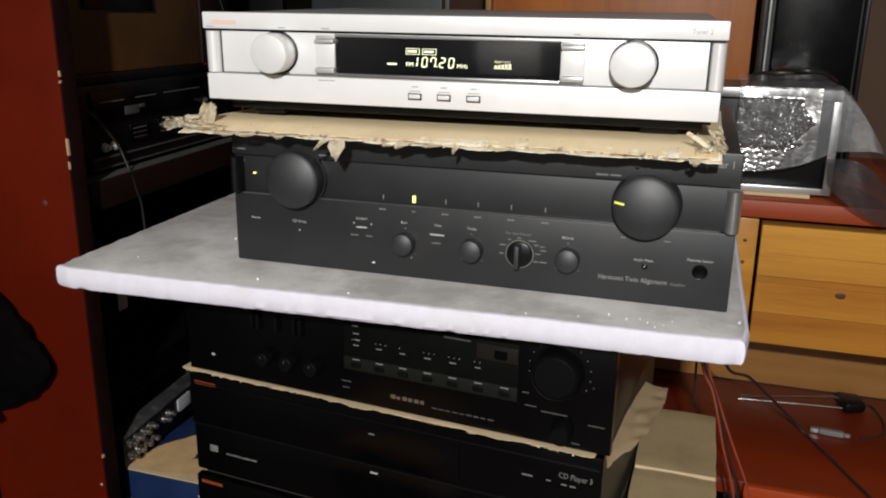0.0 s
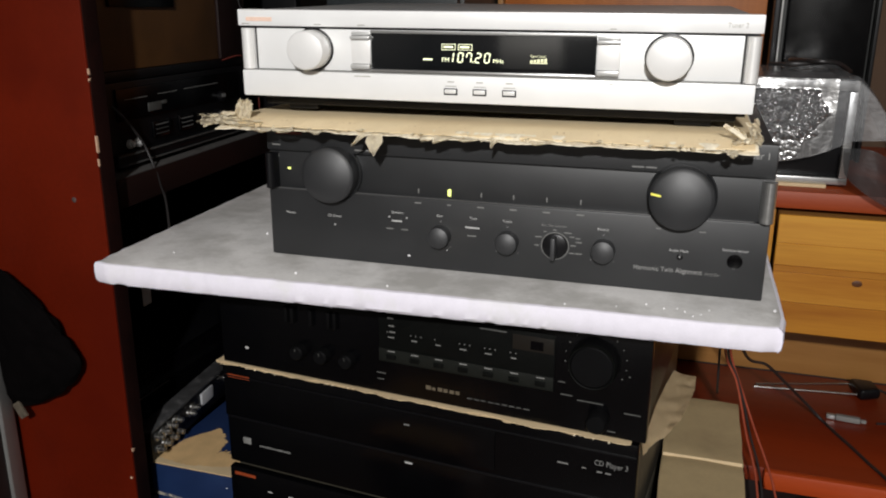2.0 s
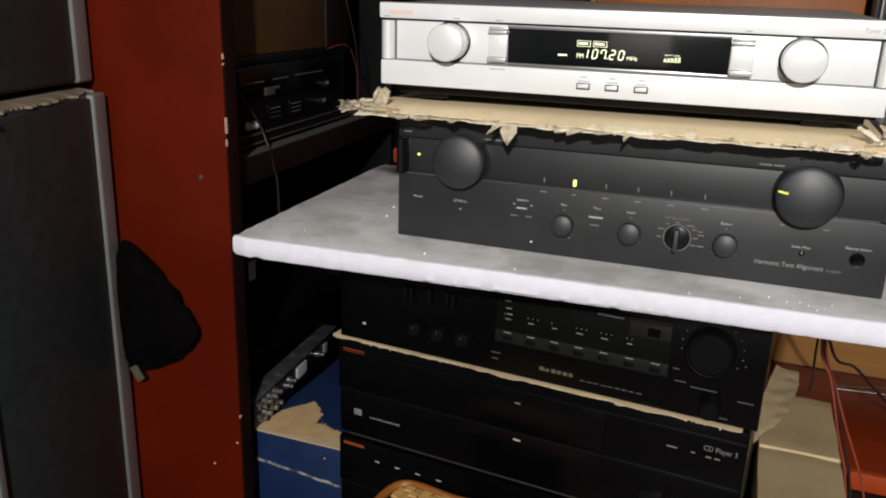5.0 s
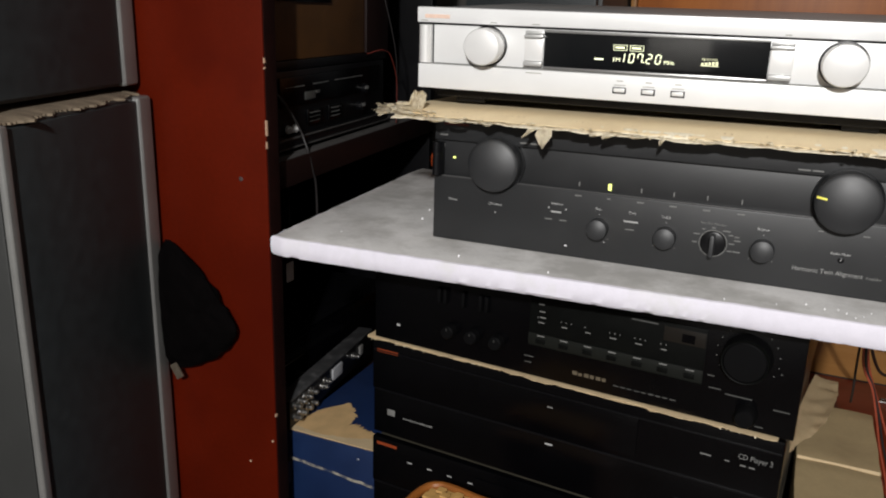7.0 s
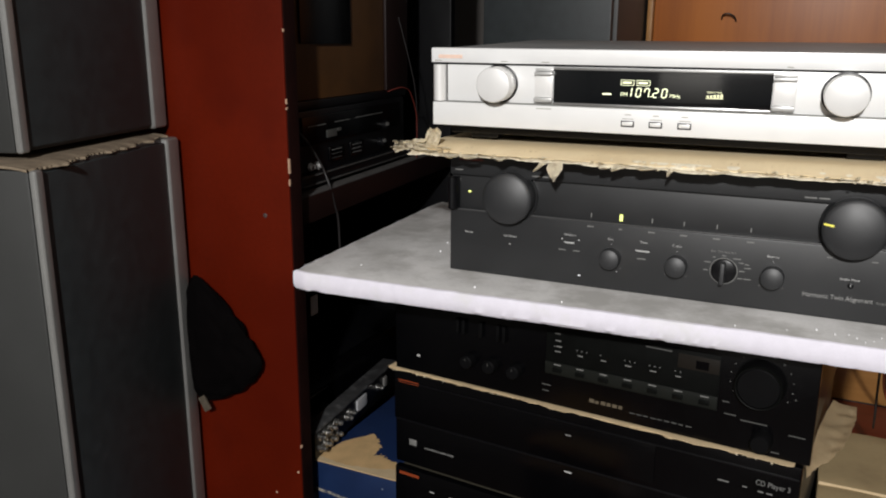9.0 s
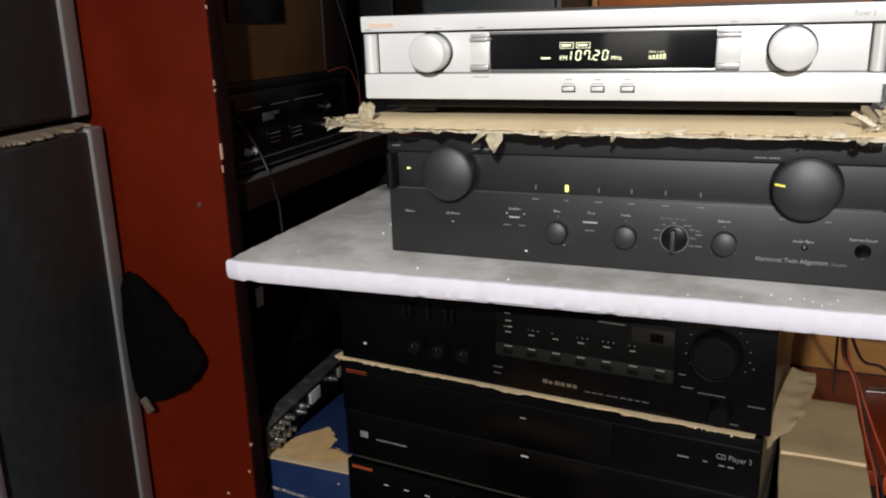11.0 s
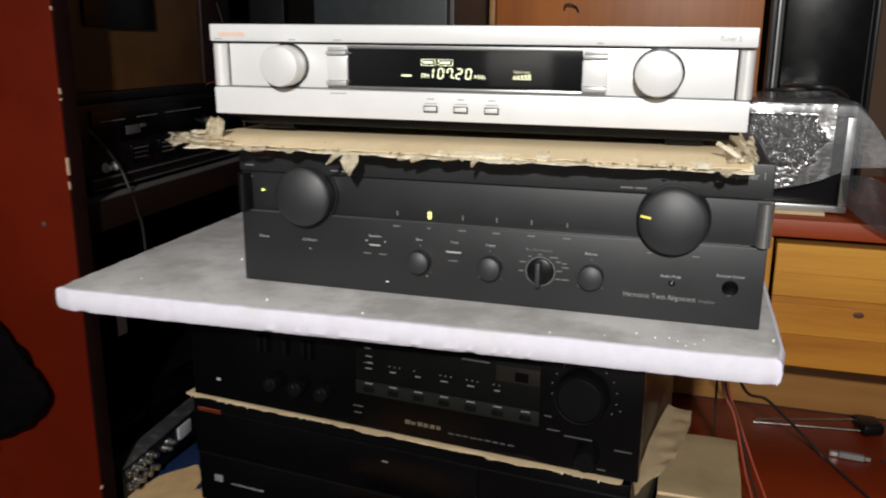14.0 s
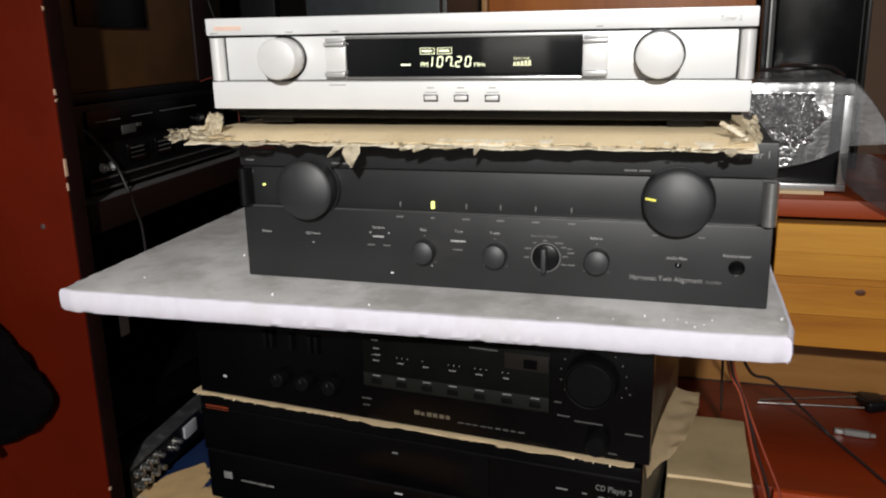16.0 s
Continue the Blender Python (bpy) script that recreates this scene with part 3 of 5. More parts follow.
def side_deck():
    """A black cassette or video deck on the shelf, its front turned to +x."""
    d = thing("video_deck", "dusty black deck with silver print lying on the dark shelf", "deck", pose(-0.308, 0.150, 1.0305, 0, 0, 90 + ASKEW))
    # local: x along the front, y into the shelf, z up
    part("body", box(0, 0.385, 0.012, 0.30, 0.006, 0.106, 0.004), SHINY, d)
    f = part("front_panel", box(0, 0.385, -0.004, 0.0115, 0.004, 0.108, 0.004), SHINY, d)
    part("ledge", box(0.004, 0.381, -0.014, -0.0045, 0.006, 0.022, 0.003), SHINY, d)
    part("ridge", box(0.004, 0.381, -0.0165, -0.0142, 0.0185, 0.0208, 0.0006), RIDGE, d, "dusty raised ridge")
    part("ridge", box(0.004, 0.381, -0.0165, -0.0142, 0.0065, 0.0085, 0.0006), RIDGE, d, "dusty raised ridge")
    part("tape_door", box(0.022, 0.36, -0.0075, -0.0042, 0.060, 0.100, 0.002), GLOSS, d)
    for x0, x1, z in ((0.038, 0.090, 0.0860), (0.116, 0.165, 0.0865), (0.185, 0.285, 0.0870)):
        bar(f, x0, x1, z, 0.0009, DIM_INK, -0.0076)
    part("emblem", box(0.090, 0.122, -0.0082, -0.0074, 0.066, 0.077, 0.0004), FAINT_INK, f, "worn grey emblem")
    part("emblem", box(0.124, 0.136, -0.0082, -0.0074, 0.0725, 0.077, 0.0004), FAINT_INK, f)
    for x in (0.098, 0.165):
        part("button", box(x, x + 0.045, -0.0085, -0.0042, 0.030, 0.052, 0.002), GLOSS, d)
        for k in range(3):
            bar(f, x + 0.005, x + 0.036, 0.035 + k * 0.0060, 0.0009, DIM_INK if x > 0.1 or k == 2 else FAINT_INK, -0.0087)
    for x in (0.040, 0.058):
        at(part("socket", lathe([(0, 0.008), (0.003, 0.008), (0.003, 0.004), (0.0055, 0.004), (0.006, 0.0)], 18), SATIN, d, "small pale metal socket"), x, -0.0070, 0.0305)
    for x, z in ((0.290, 0.066), (0.277, 0.040)):
        at(part("knob", lathe([(0, 0.010), (0.0065, 0.010), (0.008, 0.008), (0.008, 0.0)], 24), SHINY, d, "small dark knob"), x, -0.004, z)
        bar(f, x - 0.006, x + 0.006, z + 0.002, 0.005, DIM_INK, -0.0142)
    for x in (0.02, 0.35):
        for y in (0.03, 0.27):
            part("foot", box(x, x + 0.014, y, y + 0.014, 0.0, 0.0058), SHINY, d)


side_deck()


def veneer_speaker():
    d = thing("wooden_speaker", "brown veneered box with a black square opening on the deck", "loudspeaker", pose(-0.298, 0.125, 1.1392, 0, 0, 90 + ASKEW))
    part("plinth", box(0.0, 0.42, 0.004, 0.27, 0.0, 0.012, 0.001), SHINY, d)
    part("cabinet_box", box(0.0, 0.42, 0.006, 0.27, 0.0125, 0.36, 0.002), VENEER, d)
    part("opening", box(0.055, 0.205, 0.0015, 0.0055, 0.088, 0.235, 0.001), GLOSS, d, "black square panel")
    part("corner_post", box(0.33, 0.421, 0.0, 0.0057, 0.0125, 0.36, 0.002), DARK_WOOD, d)


veneer_speaker()


def lower_shelf_deck():
    d = thing("black_receiver", "black receiver on the low dark shelf behind the end panel", "receiver", pose(-0.335, 0.14, 0.6005, 0, 0, 90))
    part("body", box(0, 0.42, 0.01, 0.29, 0.006, 0.13, 0.003), SHINY, d)
    f = part("front_panel", box(0, 0.42, -0.002, 0.0095, 0.004, 0.132, 0.002), GLOSS, d)
    for x, z in ((0.06, 0.07), (0.1, 0.07), (0.16, 0.05)):
        at(part("knob", lathe([(0, 0.012), (0.008, 0.012), (0.009, 0.0)], 20), SHINY, d), x, -0.002, z)
    bar(f, 0.04, 0.12, 0.10, 0.001, DIM_INK, -0.002)
    for x in (0.02, 0.38):
        part("foot", box(x, x + 0.02, 0.03, 0.26, 0.0, 0.0055), SHINY, d)
    t = single("paper_tag", box(-0.3352, -0.3345, 0.222, 0.240, 0.8285, 0.858), WHITE, "small pale tag hanging from the shelf", "tag", smooth=False)
    part("string", tube([(-0.335, 0.231, 0.857), (-0.334, 0.232, 0.92), (-0.333, 0.23, 0.994)], 0.0004, 6), CABLE, t)


lower_shelf_deck()
single("black_cable", tube([(-0.300, 0.160, 1.112), (-0.293, 0.162, 1.105), (-0.293, 0.171, 1.097), (-0.293, 0.189, 1.078), (-0.291, 0.202, 1.059), (-0.2815, 0.205, 1.030), (-0.2800, 0.212, 1.005), (-0.280, 0.220, 0.979), (-0.281, 0.224, 0.90)], 0.0016), CABLE, "thin black cable hanging over the shelf edge", "cable")
for m_, pts in ((CABLE_RED, ((-0.330, 0.455, 1.150), (-0.317, 0.475, 1.156), (-0.314, 0.490, 1.154), (-0.314, 0.507, 1.146), (-0.314, 0.528, 1.111), (-0.3135, 0.530, 1.072), (-0.3135, 0.528, 1.032))),
                (CABLE, ((-0.332, 0.500, 1.270), (-0.320, 0.515, 1.200), (-0.315, 0.527, 1.150), (-0.316, 0.535, 1.100), (-0.3155, 0.535, 1.032)))):
    single("thin_wire", tube(pts, 0.0009), m_, "thin red and black wires hanging beside the deck", "cable", group="wires by the deck")


# ---------------------------------------------------------------- stacked loudspeakers beside the red panel
def stacked_speaker(name, corner, far, depth, z0, z1, label):
    """corner: the near upright edge; far: the edge by the red panel. Local x runs from corner to far."""
    way = Vector((far[0] - corner[0], far[1] - corner[1]))
    w = way.length
    d = thing(name, label, "loudspeaker", pose(corner[0], corner[1], z0, 0, 0, math.degrees(math.atan2(way.y, way.x))), "stacked loudspeakers")
    h = z1 - z0
    part("cabinet_box", box(0.0, w - 0.002, 0.0015, depth, 0, h, 0.003), SPK_VINYL, d)
    bm = box(0.0125, w - 0.030, -0.004, 0.0055, 0.004, h - 0.004, 0.003)
    part("grille", bm, SPK_CLOTH, d, "black cloth side panel")
    part("edge_trim", box(-0.001, 0.012, -0.007, 0.001, 0.0, h, 0.0035, seg=3), TRIM, d, "grey metallic edge trim")
    part("edge_trim", box(w - 0.0295, w + 0.002, -0.007, 0.02, 0.0, h, 0.005, seg=3), TRIM, d, "grey metallic edge trim")
    return d


stacked_speaker("tower_speaker", SPK_N, SPK_F, 0.26, 0.0, 1.110, "tall black loudspeaker with grey metallic edge trims")
stacked_speaker("bookshelf_speaker", SPK_N2, SPK_F2, 0.25, 1.1215, 1.60, "black loudspeaker stacked on a taller one over card")
ang = math.degrees(math.atan2(SPK_F[1] - SPK_N[1], SPK_F[0] - SPK_N[0]))
bm = torn_liner(-0.003, 0.289, 0.24, 0.002, 0.0, 0.0026, 0.011, 5.6, 0.003, 160)
single("card_sheet", bm, mat("dull_card", (0.20, 0.155, 0.105), 0.85, 0, 0.3, 60, 0.0004, 400), "thin brown card between the stacked loudspeakers", "cardboard", pose(SPK_N[0], SPK_N[1], 1.1122, 0, 0, ang))


def pouch():
    """Soft black wedge on the red panel with a shiny clip under it."""
    d = thing("black_wedge", "soft black wedge shape on the red panel", "pouch")
    rim = [(-0.045, 0.098), (-0.020, 0.082), (0.010, 0.051), (0.036, 0.022), (0.052, 0.004), (0.060, -0.012), (0.056, -0.026), (0.036, -0.044), (0.006, -0.066), (-0.02, -0.078), (-0.05, -0.084), (-0.066, -0.05), (-0.066, 0.0), (-0.062, 0.07)]
    rim = sorted((math.atan2(z, x), math.hypot(x, z)) for x, z in rim)
    bm = bmesh.new()
    bmesh.ops.create_icosphere(bm, subdivisions=5, radius=1)
    for v in bm.verts:
        c = v.co.copy()
        turn, flat = math.atan2(c.z, c.x), math.hypot(c.x, c.z)
        k = next((i for i in range(len(rim)) if rim[i][0] > turn), 0)
        (a0, r0), (a1, r1) = rim[k - 1], rim[k]
        part_way = ((turn - a0) % (2 * math.pi)) / max(1e-4, (a1 - a0) % (2 * math.pi))
        rad = (r0 + (r1 - r0) * part_way) * flat
        v.co = Vector((-0.360 + rad * math.cos(turn) + 0.003 * noise.noise(c * 4), 0.058 + 0.014 * c.y + 0.003 * noise.noise(c * 3), 0.830 + rad * math.sin(turn) + 0.003 * noise.noise(c * 3.5 + Vector((5, 0, 0)))))
    part("cloth", bm, FUZZ, d)
    at(part("clip", box(-0.006, 0.006, -0.002, 0.002, -0.011, 0.011, 0.0015), mat("dull_brass", (0.30, 0.25, 0.19), 0.3, 0.7, 0.3, 90), d, "small dull metal clip"), -0.398, 0.052, 0.744, 0, -32, 0)


pouch()


# ---------------------------------------------------------------- the white board and its crumbs
def foam_board():
    out = [(-0.146, -0.079), (0.457, -0.058), (0.4525, 0.33), (-0.174, 0.332)]
    bm = bmesh.new()
    pts = []
    for i in range(4):
        a, b = Vector(out[i]), Vector(out[(i + 1) % 4])
        n = 160 if i == 0 else 60
        for k in range(n):
            p = a.lerp(b, k / n)
            side = Vector((b - a).yx).normalized()
            side = Vector((side.x, -side.y))
            corner = min(k, n - k) / n
            p += side * (0.0008 * ragged(k / n * 0.9, i + 2) - 0.004 * max(0, 1 - corner * n / 4))
            pts.append(p)
    layers = []
    for z, inset in ((0.0, 0.0032), (0.003, 0.0006), (0.0095, 0.0), (0.0165, 0.0002), (0.0192, 0.0016), (0.020, 0.0042)):
        ring = []
        for k, p in enumerate(pts):
            c = Vector((0.15, 0.12)) - p
            q = p + c.normalized() * (inset + 0.0004 * noise.noise((p.x * 220, p.y * 220, z * 900)))
            chew = 0.0042 * max(0.0, noise.noise((p.x * 110, p.y * 110, 9)) - 0.28) if z < 0.001 else 0.0005 * noise.noise((p.x * 90, p.y * 90, z * 200))
            ring.append(bm.verts.new((q.x, q.y, 0.980 + z + chew)))
        layers.append(ring)
    n = len(pts)
    for a, b in zip(layers, layers[1:]):
        for k in range(n):
            bm.faces.new((a[k], a[(k + 1) % n], b[(k + 1) % n], b[k]))
    bm.faces.new(layers[0][::-1])
    top = bm.faces.new(layers[-1])
    bmesh.ops.recalc_face_normals(bm, faces=bm.faces[:])
    top.material_index = 1
    b = single("foam_board", bm, FOAM, "white polystyrene board with dusty grey top under the amplifier", "board")
    b.data.materials.append(DUSTY)
    rnd = random.Random(4)
    for x, y in ((0.382, -0.044), (0.376, -0.038), (0.366, -0.041), (0.388, -0.052), (0.394, -0.046), (0.352, -0.036), (0.449, -0.02), (-0.04, 0.06), (-0.05, 0.10), (-0.034, 0.13), (0.14, -0.058), (0.29, -0.055), (0.40, -0.035), (0.33, -0.048), (-0.09, -0.03), (0.05, -0.05)):
        bm = bmesh.new()
        bmesh.ops.create_icosphere(bm, subdivisions=1, radius=rnd.uniform(0.0006, 0.0014))
        for v in bm.verts:
            v.co = v.co * (1 + 0.4 * noise.noise(v.co * 900 + Vector((x * 90, 0, 0))))
        single("foam_crumb", bm, CRUMB, "tiny white polystyrene crumb on the board", "crumb", pose(x, y, 1.0009), "crumbs on the board")


foam_board()


# ---------------------------------------------------------------- black amplifier
def knob_mesh(r, out, dome, material, steps=48, collar=None):
    prof = [(0, out + dome), (r * 0.35, out + dome * 0.9), (r * 0.65, out + dome * 0.6), (r * 0.86, out + dome * 0.2), (r * 0.95, out), (r, out - 0.0015), (r, 0.002), (r * 0.97, 0.0)]
    return mesh_of(lathe(prof, steps), material, True)


def amplifier():
    a = thing("amplifier", "matt black stereo amplifier with two large knobs standing on the board", "amplifier", pose(0, 0, 1.0005))
    part("case", box(0.003, 0.4390, 0.010, 0.40, 0.008, 0.1238, 0.003), BLACK, a, "black sheet metal case")
    # the front in three stepped bands
    low = part("front_lower", box(0, 0.44, 0.0, 0.0095, 0.0004, 0.0640, 0.0012), BLACK, a)
    part("front_channel", box(0.0, 0.44, 0.0045, 0.0096, 0.0642, 0.1000, 0.0006), BLACK, a)
    top = part("front_upper", box(0, 0.44, -0.0005, 0.0095, 0.1002, 0.1265, 0.0015), BLACK, a)
    # lighter grey paints the light caught along the channel's lower lip
    part("ledge_line", box(0.004, 0.428, 0.0006, 0.0044, 0.0641, 0.0648, 0.0002), mat("highlight_edge_grey", (0.11, 0.11, 0.11), 0.4, 0.2), a, "thin ledge with its highlight painted pale")
    for x in (0.0035, 0.4365):
        bm = bmesh.new()
        for k in range(13):
            t = math.pi * k / 12
            px, py = x + 0.0058 * math.cos(t), 0.004 - 0.011 * math.sin(t)
            bm.verts.new((px, py, 0.0652)), bm.verts.new((px, py, 0.0978))
        bm.verts.ensure_lookup_table()
        for k in range(12):
            bm.faces.new((bm.verts[2 * k], bm.verts[2 * k + 1], bm.verts[2 * k + 3], bm.verts[2 * k + 2]))
        for e in (0, 1):
            bm.faces.new([bm.verts[2 * k + e] for k in range(13)])
        bmesh.ops.recalc_face_normals(bm, faces=bm.faces[:])
        # both ends are alike; the left takes dark plastic in place of shade
        part("side_roller", bm, SHINY if x < 0.2 else ALU, a, "rounded end piece")
    big = knob_mesh(0.0252, 0.0182, 0.0050, BLACK_KNOB, 64)
    ring = mesh_of(lathe([(0.0240, 0.0), (0.0274, 0.0), (0.0274, 0.0045), (0.0268, 0.0052), (0.0250, 0.004)], 64), BLACK, True)
    for x in (0.0658, 0.3716):
        at(part("collar", ring, BLACK, a), x, 0.0045, 0.0818)
        k = at(part("volume_knob", big, BLACK_KNOB, a, "large domed black knob"), x, 0.0045, 0.0818)
        if x > 0.2:
            m_ = part("pointer", box(-0.0042, 0.0042, -0.0008, 0.0006, -0.0009, 0.0009, 0.0003), MARK, k, "yellow pointer mark with slight added glow")
            m_.matrix_basis = pose(-0.0195, -0.0196, 0.003, 0, 6, -16)
    part("indicator", box(0.0184, 0.0212, 0.0032, 0.0048, 0.0822, 0.0840, 0.0006), LED, a, "lit yellow-green indicator")
    small = knob_mesh(0.0098, 0.0108, 0.0022, BLACK_KNOB, 32)
    for x in (0.1690, 0.2302, 0.3125):
        at(part("tone_knob", small, BLACK_KNOB, a, "small black tone knob"), x, 0.0, 0.0320)
    s = at(part("selector_knob", lathe([(0, 0.0025), (0.0095, 0.0025), (0.0108, 0.0018), (0.0112, 0.0)], 36), SHINY, a, "rotary selector with raised grip"), 0.2712, 0.0, 0.0315)
    part("grip", box(-0.0019, 0.0019, -0.0135, -0.0026, -0.0098, 0.0098, 0.0012), BLACK_KNOB, s)
    part("selector_ring", lathe([(0.0112, 0.0), (0.0117, 0.0004), (0.0122, 0.0)], 36), DIM_INK, s)
    at(part("sensor_window", lathe([(0, 0.0004), (0.0052, 0.0004), (0.0058, 0.0006), (0.0062, -0.0002)], 28), GLOSS, a, "round black remote sensor window"), 0.4165, 0.0, 0.0312)
    at(part("mute_button", lathe([(0, 0.0012), (0.0009, 0.001), (0.0022, 0.0006), (0.0026, 0.0)], 16), SHINY, a), 0.374, 0, 0.0312)
    bar(low, 0.3734, 0.3742, 0.0315, 0.0008, INK, -0.0012)
    # indicator ticks, the second one lit
    for i in range(6):
        x = 0.1468 + 0.0288 * i
        if i == 1:
            part("indicator", box(x - 0.0015, x + 0.0015, 0.0030, 0.0046, 0.0672, 0.0735, 0.0006), LED, a, "lit yellow-green indicator")
        else:
            part("indicator", box(x - 0.0006, x + 0.0006, 0.0038, 0.0046, 0.0680, 0.0722, 0.0002), DIM_INK, a)
        w = 0.0016 if i == 1 else 0.0031
        bar(low, x - w + 0.0008, x + w + 0.0008, 0.0602, 0.0013, DIM_INK)
    # printing
    stamp("Amplifier 1", 0.0078, mat("soft_grey_print", (0.26, 0.26, 0.25), 0.6, 0, 0.1, 200), a, 0.4350, -0.0005, 0.1150, align="RIGHT", squash=0.9)
    bar(top, 0.010, 0.036, 0.1165, 0.0026, mat("dark_red_print", (0.12, 0.02, 0.012), 0.6), -0.0005)
    bar(top, 0.006, 0.014, 0.1055, 0.0012, DIM_INK, -0.0005)
    bar(low, 0.0085, 0.0095, 0.0945, 0.003, DIM_INK, 0.0044)
    for x0, x1 in ((0.088, 0.0965), (0.0985, 0.1075)):
        bar(top, x0, x1, 0.1042, 0.0013, DIM_INK, -0.0005)
    bar(top, 0.331, 0.3405, 0.1040, 0.0013, DIM_INK, -0.0005)
    bar(top, 0.342, 0.3505, 0.1040, 0.0013, DIM_INK, -0.0005)
    for text, x, z in (("Phones", 0.0214, 0.0411), ("CD Direct", 0.066, 0.0411), ("Speakers", 0.128, 0.0490), ("Bass", 0.1678, 0.0489), ("Tone", 0.1988, 0.0489), ("Treble", 0.2292, 0.0487), ("Balance", 0.3112, 0.0484), ("Audio Mute", 0.3728, 0.0356), ("Remote Sensor", 0.4163, 0.0396)):
        stamp(text, 0.0032, INK, a, x, 0.0, z, align="CENTER")
    stamp("Rec Out Selector", 0.0031, DIM_INK, a, 0.2700, 0.0, 0.0482, align="CENTER")
    stamp("Harmonic Twin Alignment", 0.0058, mat("soft_print", (0.28, 0.28, 0.27), 0.6, 0, 0.1, 200), a, 0.3375, 0.0, 0.0178, squash=0.88)
    stamp("Amplifier", 0.0036, DIM_INK, a, 0.3945, 0.0, 0.0178, squash=0.9)
    for x0, x1, z in ((0.1225, 0.1325, 0.0420), (0.1925, 0.2045, 0.0414), (0.1195, 0.1208, 0.0455), (0.1362, 0.1375, 0.0455), (0.1915, 0.1928, 0.0417)):
        bar(low, x0, x1, z, 0.0014, INK)
    for x0, x1, z in ((0.117, 0.124, 0.0345), (0.1315, 0.138, 0.0345), (0.1935, 0.2015, 0.034), (0.2535, 0.2575, 0.0310), (0.2540, 0.2595, 0.0385), (0.261, 0.2635, 0.0435), (0.269, 0.2722, 0.0455), (0.2785, 0.2850, 0.0438), (0.2835, 0.2875, 0.0405), (0.2885, 0.2925, 0.0395), (0.2885, 0.294, 0.0362), (0.2845, 0.289, 0.0330), (0.2835, 0.2875, 0.0262), (0.2885, 0.2945, 0.0262), (0.3535, 0.3575, 0.0540), (0.3875, 0.3925, 0.0537)):
        bar(low, x0, x1, z, 0.0010, DIM_INK)
    for x in (0.1687, 0.2295, 0.3117):
        bar(low, x - 0.0003, x + 0.0003, 0.0447, 0.0008, INK)
        for s_ in (-1, 1):
            bar(low, x + s_ * 0.0095 - 0.0004, x + s_ * 0.0095 + 0.0004, 0.0222, 0.0008, DIM_INK)
    bar(low, 0.0655, 0.0668, 0.0340, 0.0012, INK)
    part("white_spot", box(0.1375, 0.1400, -0.0006, 0.0006, 0.0098, 0.0112, 0.0004), CRUMB, a, "white fleck on the front")
    part("white_spot", box(0.1745, 0.1752, -0.0006, 0.0006, 0.0185, 0.0192), CRUMB, a)
    for x in (0.03, 0.39):
        for y in (0.03, 0.29):
            part("foot", box(x, x + 0.022, y, y + 0.022, 0.0, 0.0078, 0.002), SHINY, a)


amplifier()


# ---------------------------------------------------------------- torn card under the tuner
def flakes(count, place, size, seed):
    """Small bent scraps of torn paper; place(rnd) gives a point."""
    rnd = random.Random(seed)
    bm = bmesh.new()
    for i in range(count):
        c = Vector(place(rnd))
        w, h = size * rnd.uniform(0.35, 1.0), size * rnd.uniform(0.5, 1.5)
        turn = Euler((rnd.uniform(-0.45, 0.35), rnd.uniform(-0.4, 0.4), rnd.uniform(-1.0, 1.0))).to_matrix()
        top = []
        for k in range(5):
            u = k / 4 - 0.5
            edge = h * (0.35 + rnd.uniform(0, 0.65))
            top.append((bm.verts.new(c + turn @ Vector((u * w, 0, 0))), bm.verts.new(c + turn @ Vector((u * w * 0.9, -edge * 0.6, -rnd.uniform(0, 0.3) * h))), bm.verts.new(c + turn @ Vector((u * w * 0.7 + rnd.uniform(-0.1, 0.1) * w, -edge, -rnd.uniform(0.1, 0.6) * h)))))
        for p, q in zip(top, top[1:]):
            bm.faces.new((p[0], q[0], q[1], p[1]))
            bm.faces.new((p[1], q[1], q[2], p[2]))
    bmesh.ops.solidify(bm, geom=bm.faces[:], thickness=0.0005)
    return bm


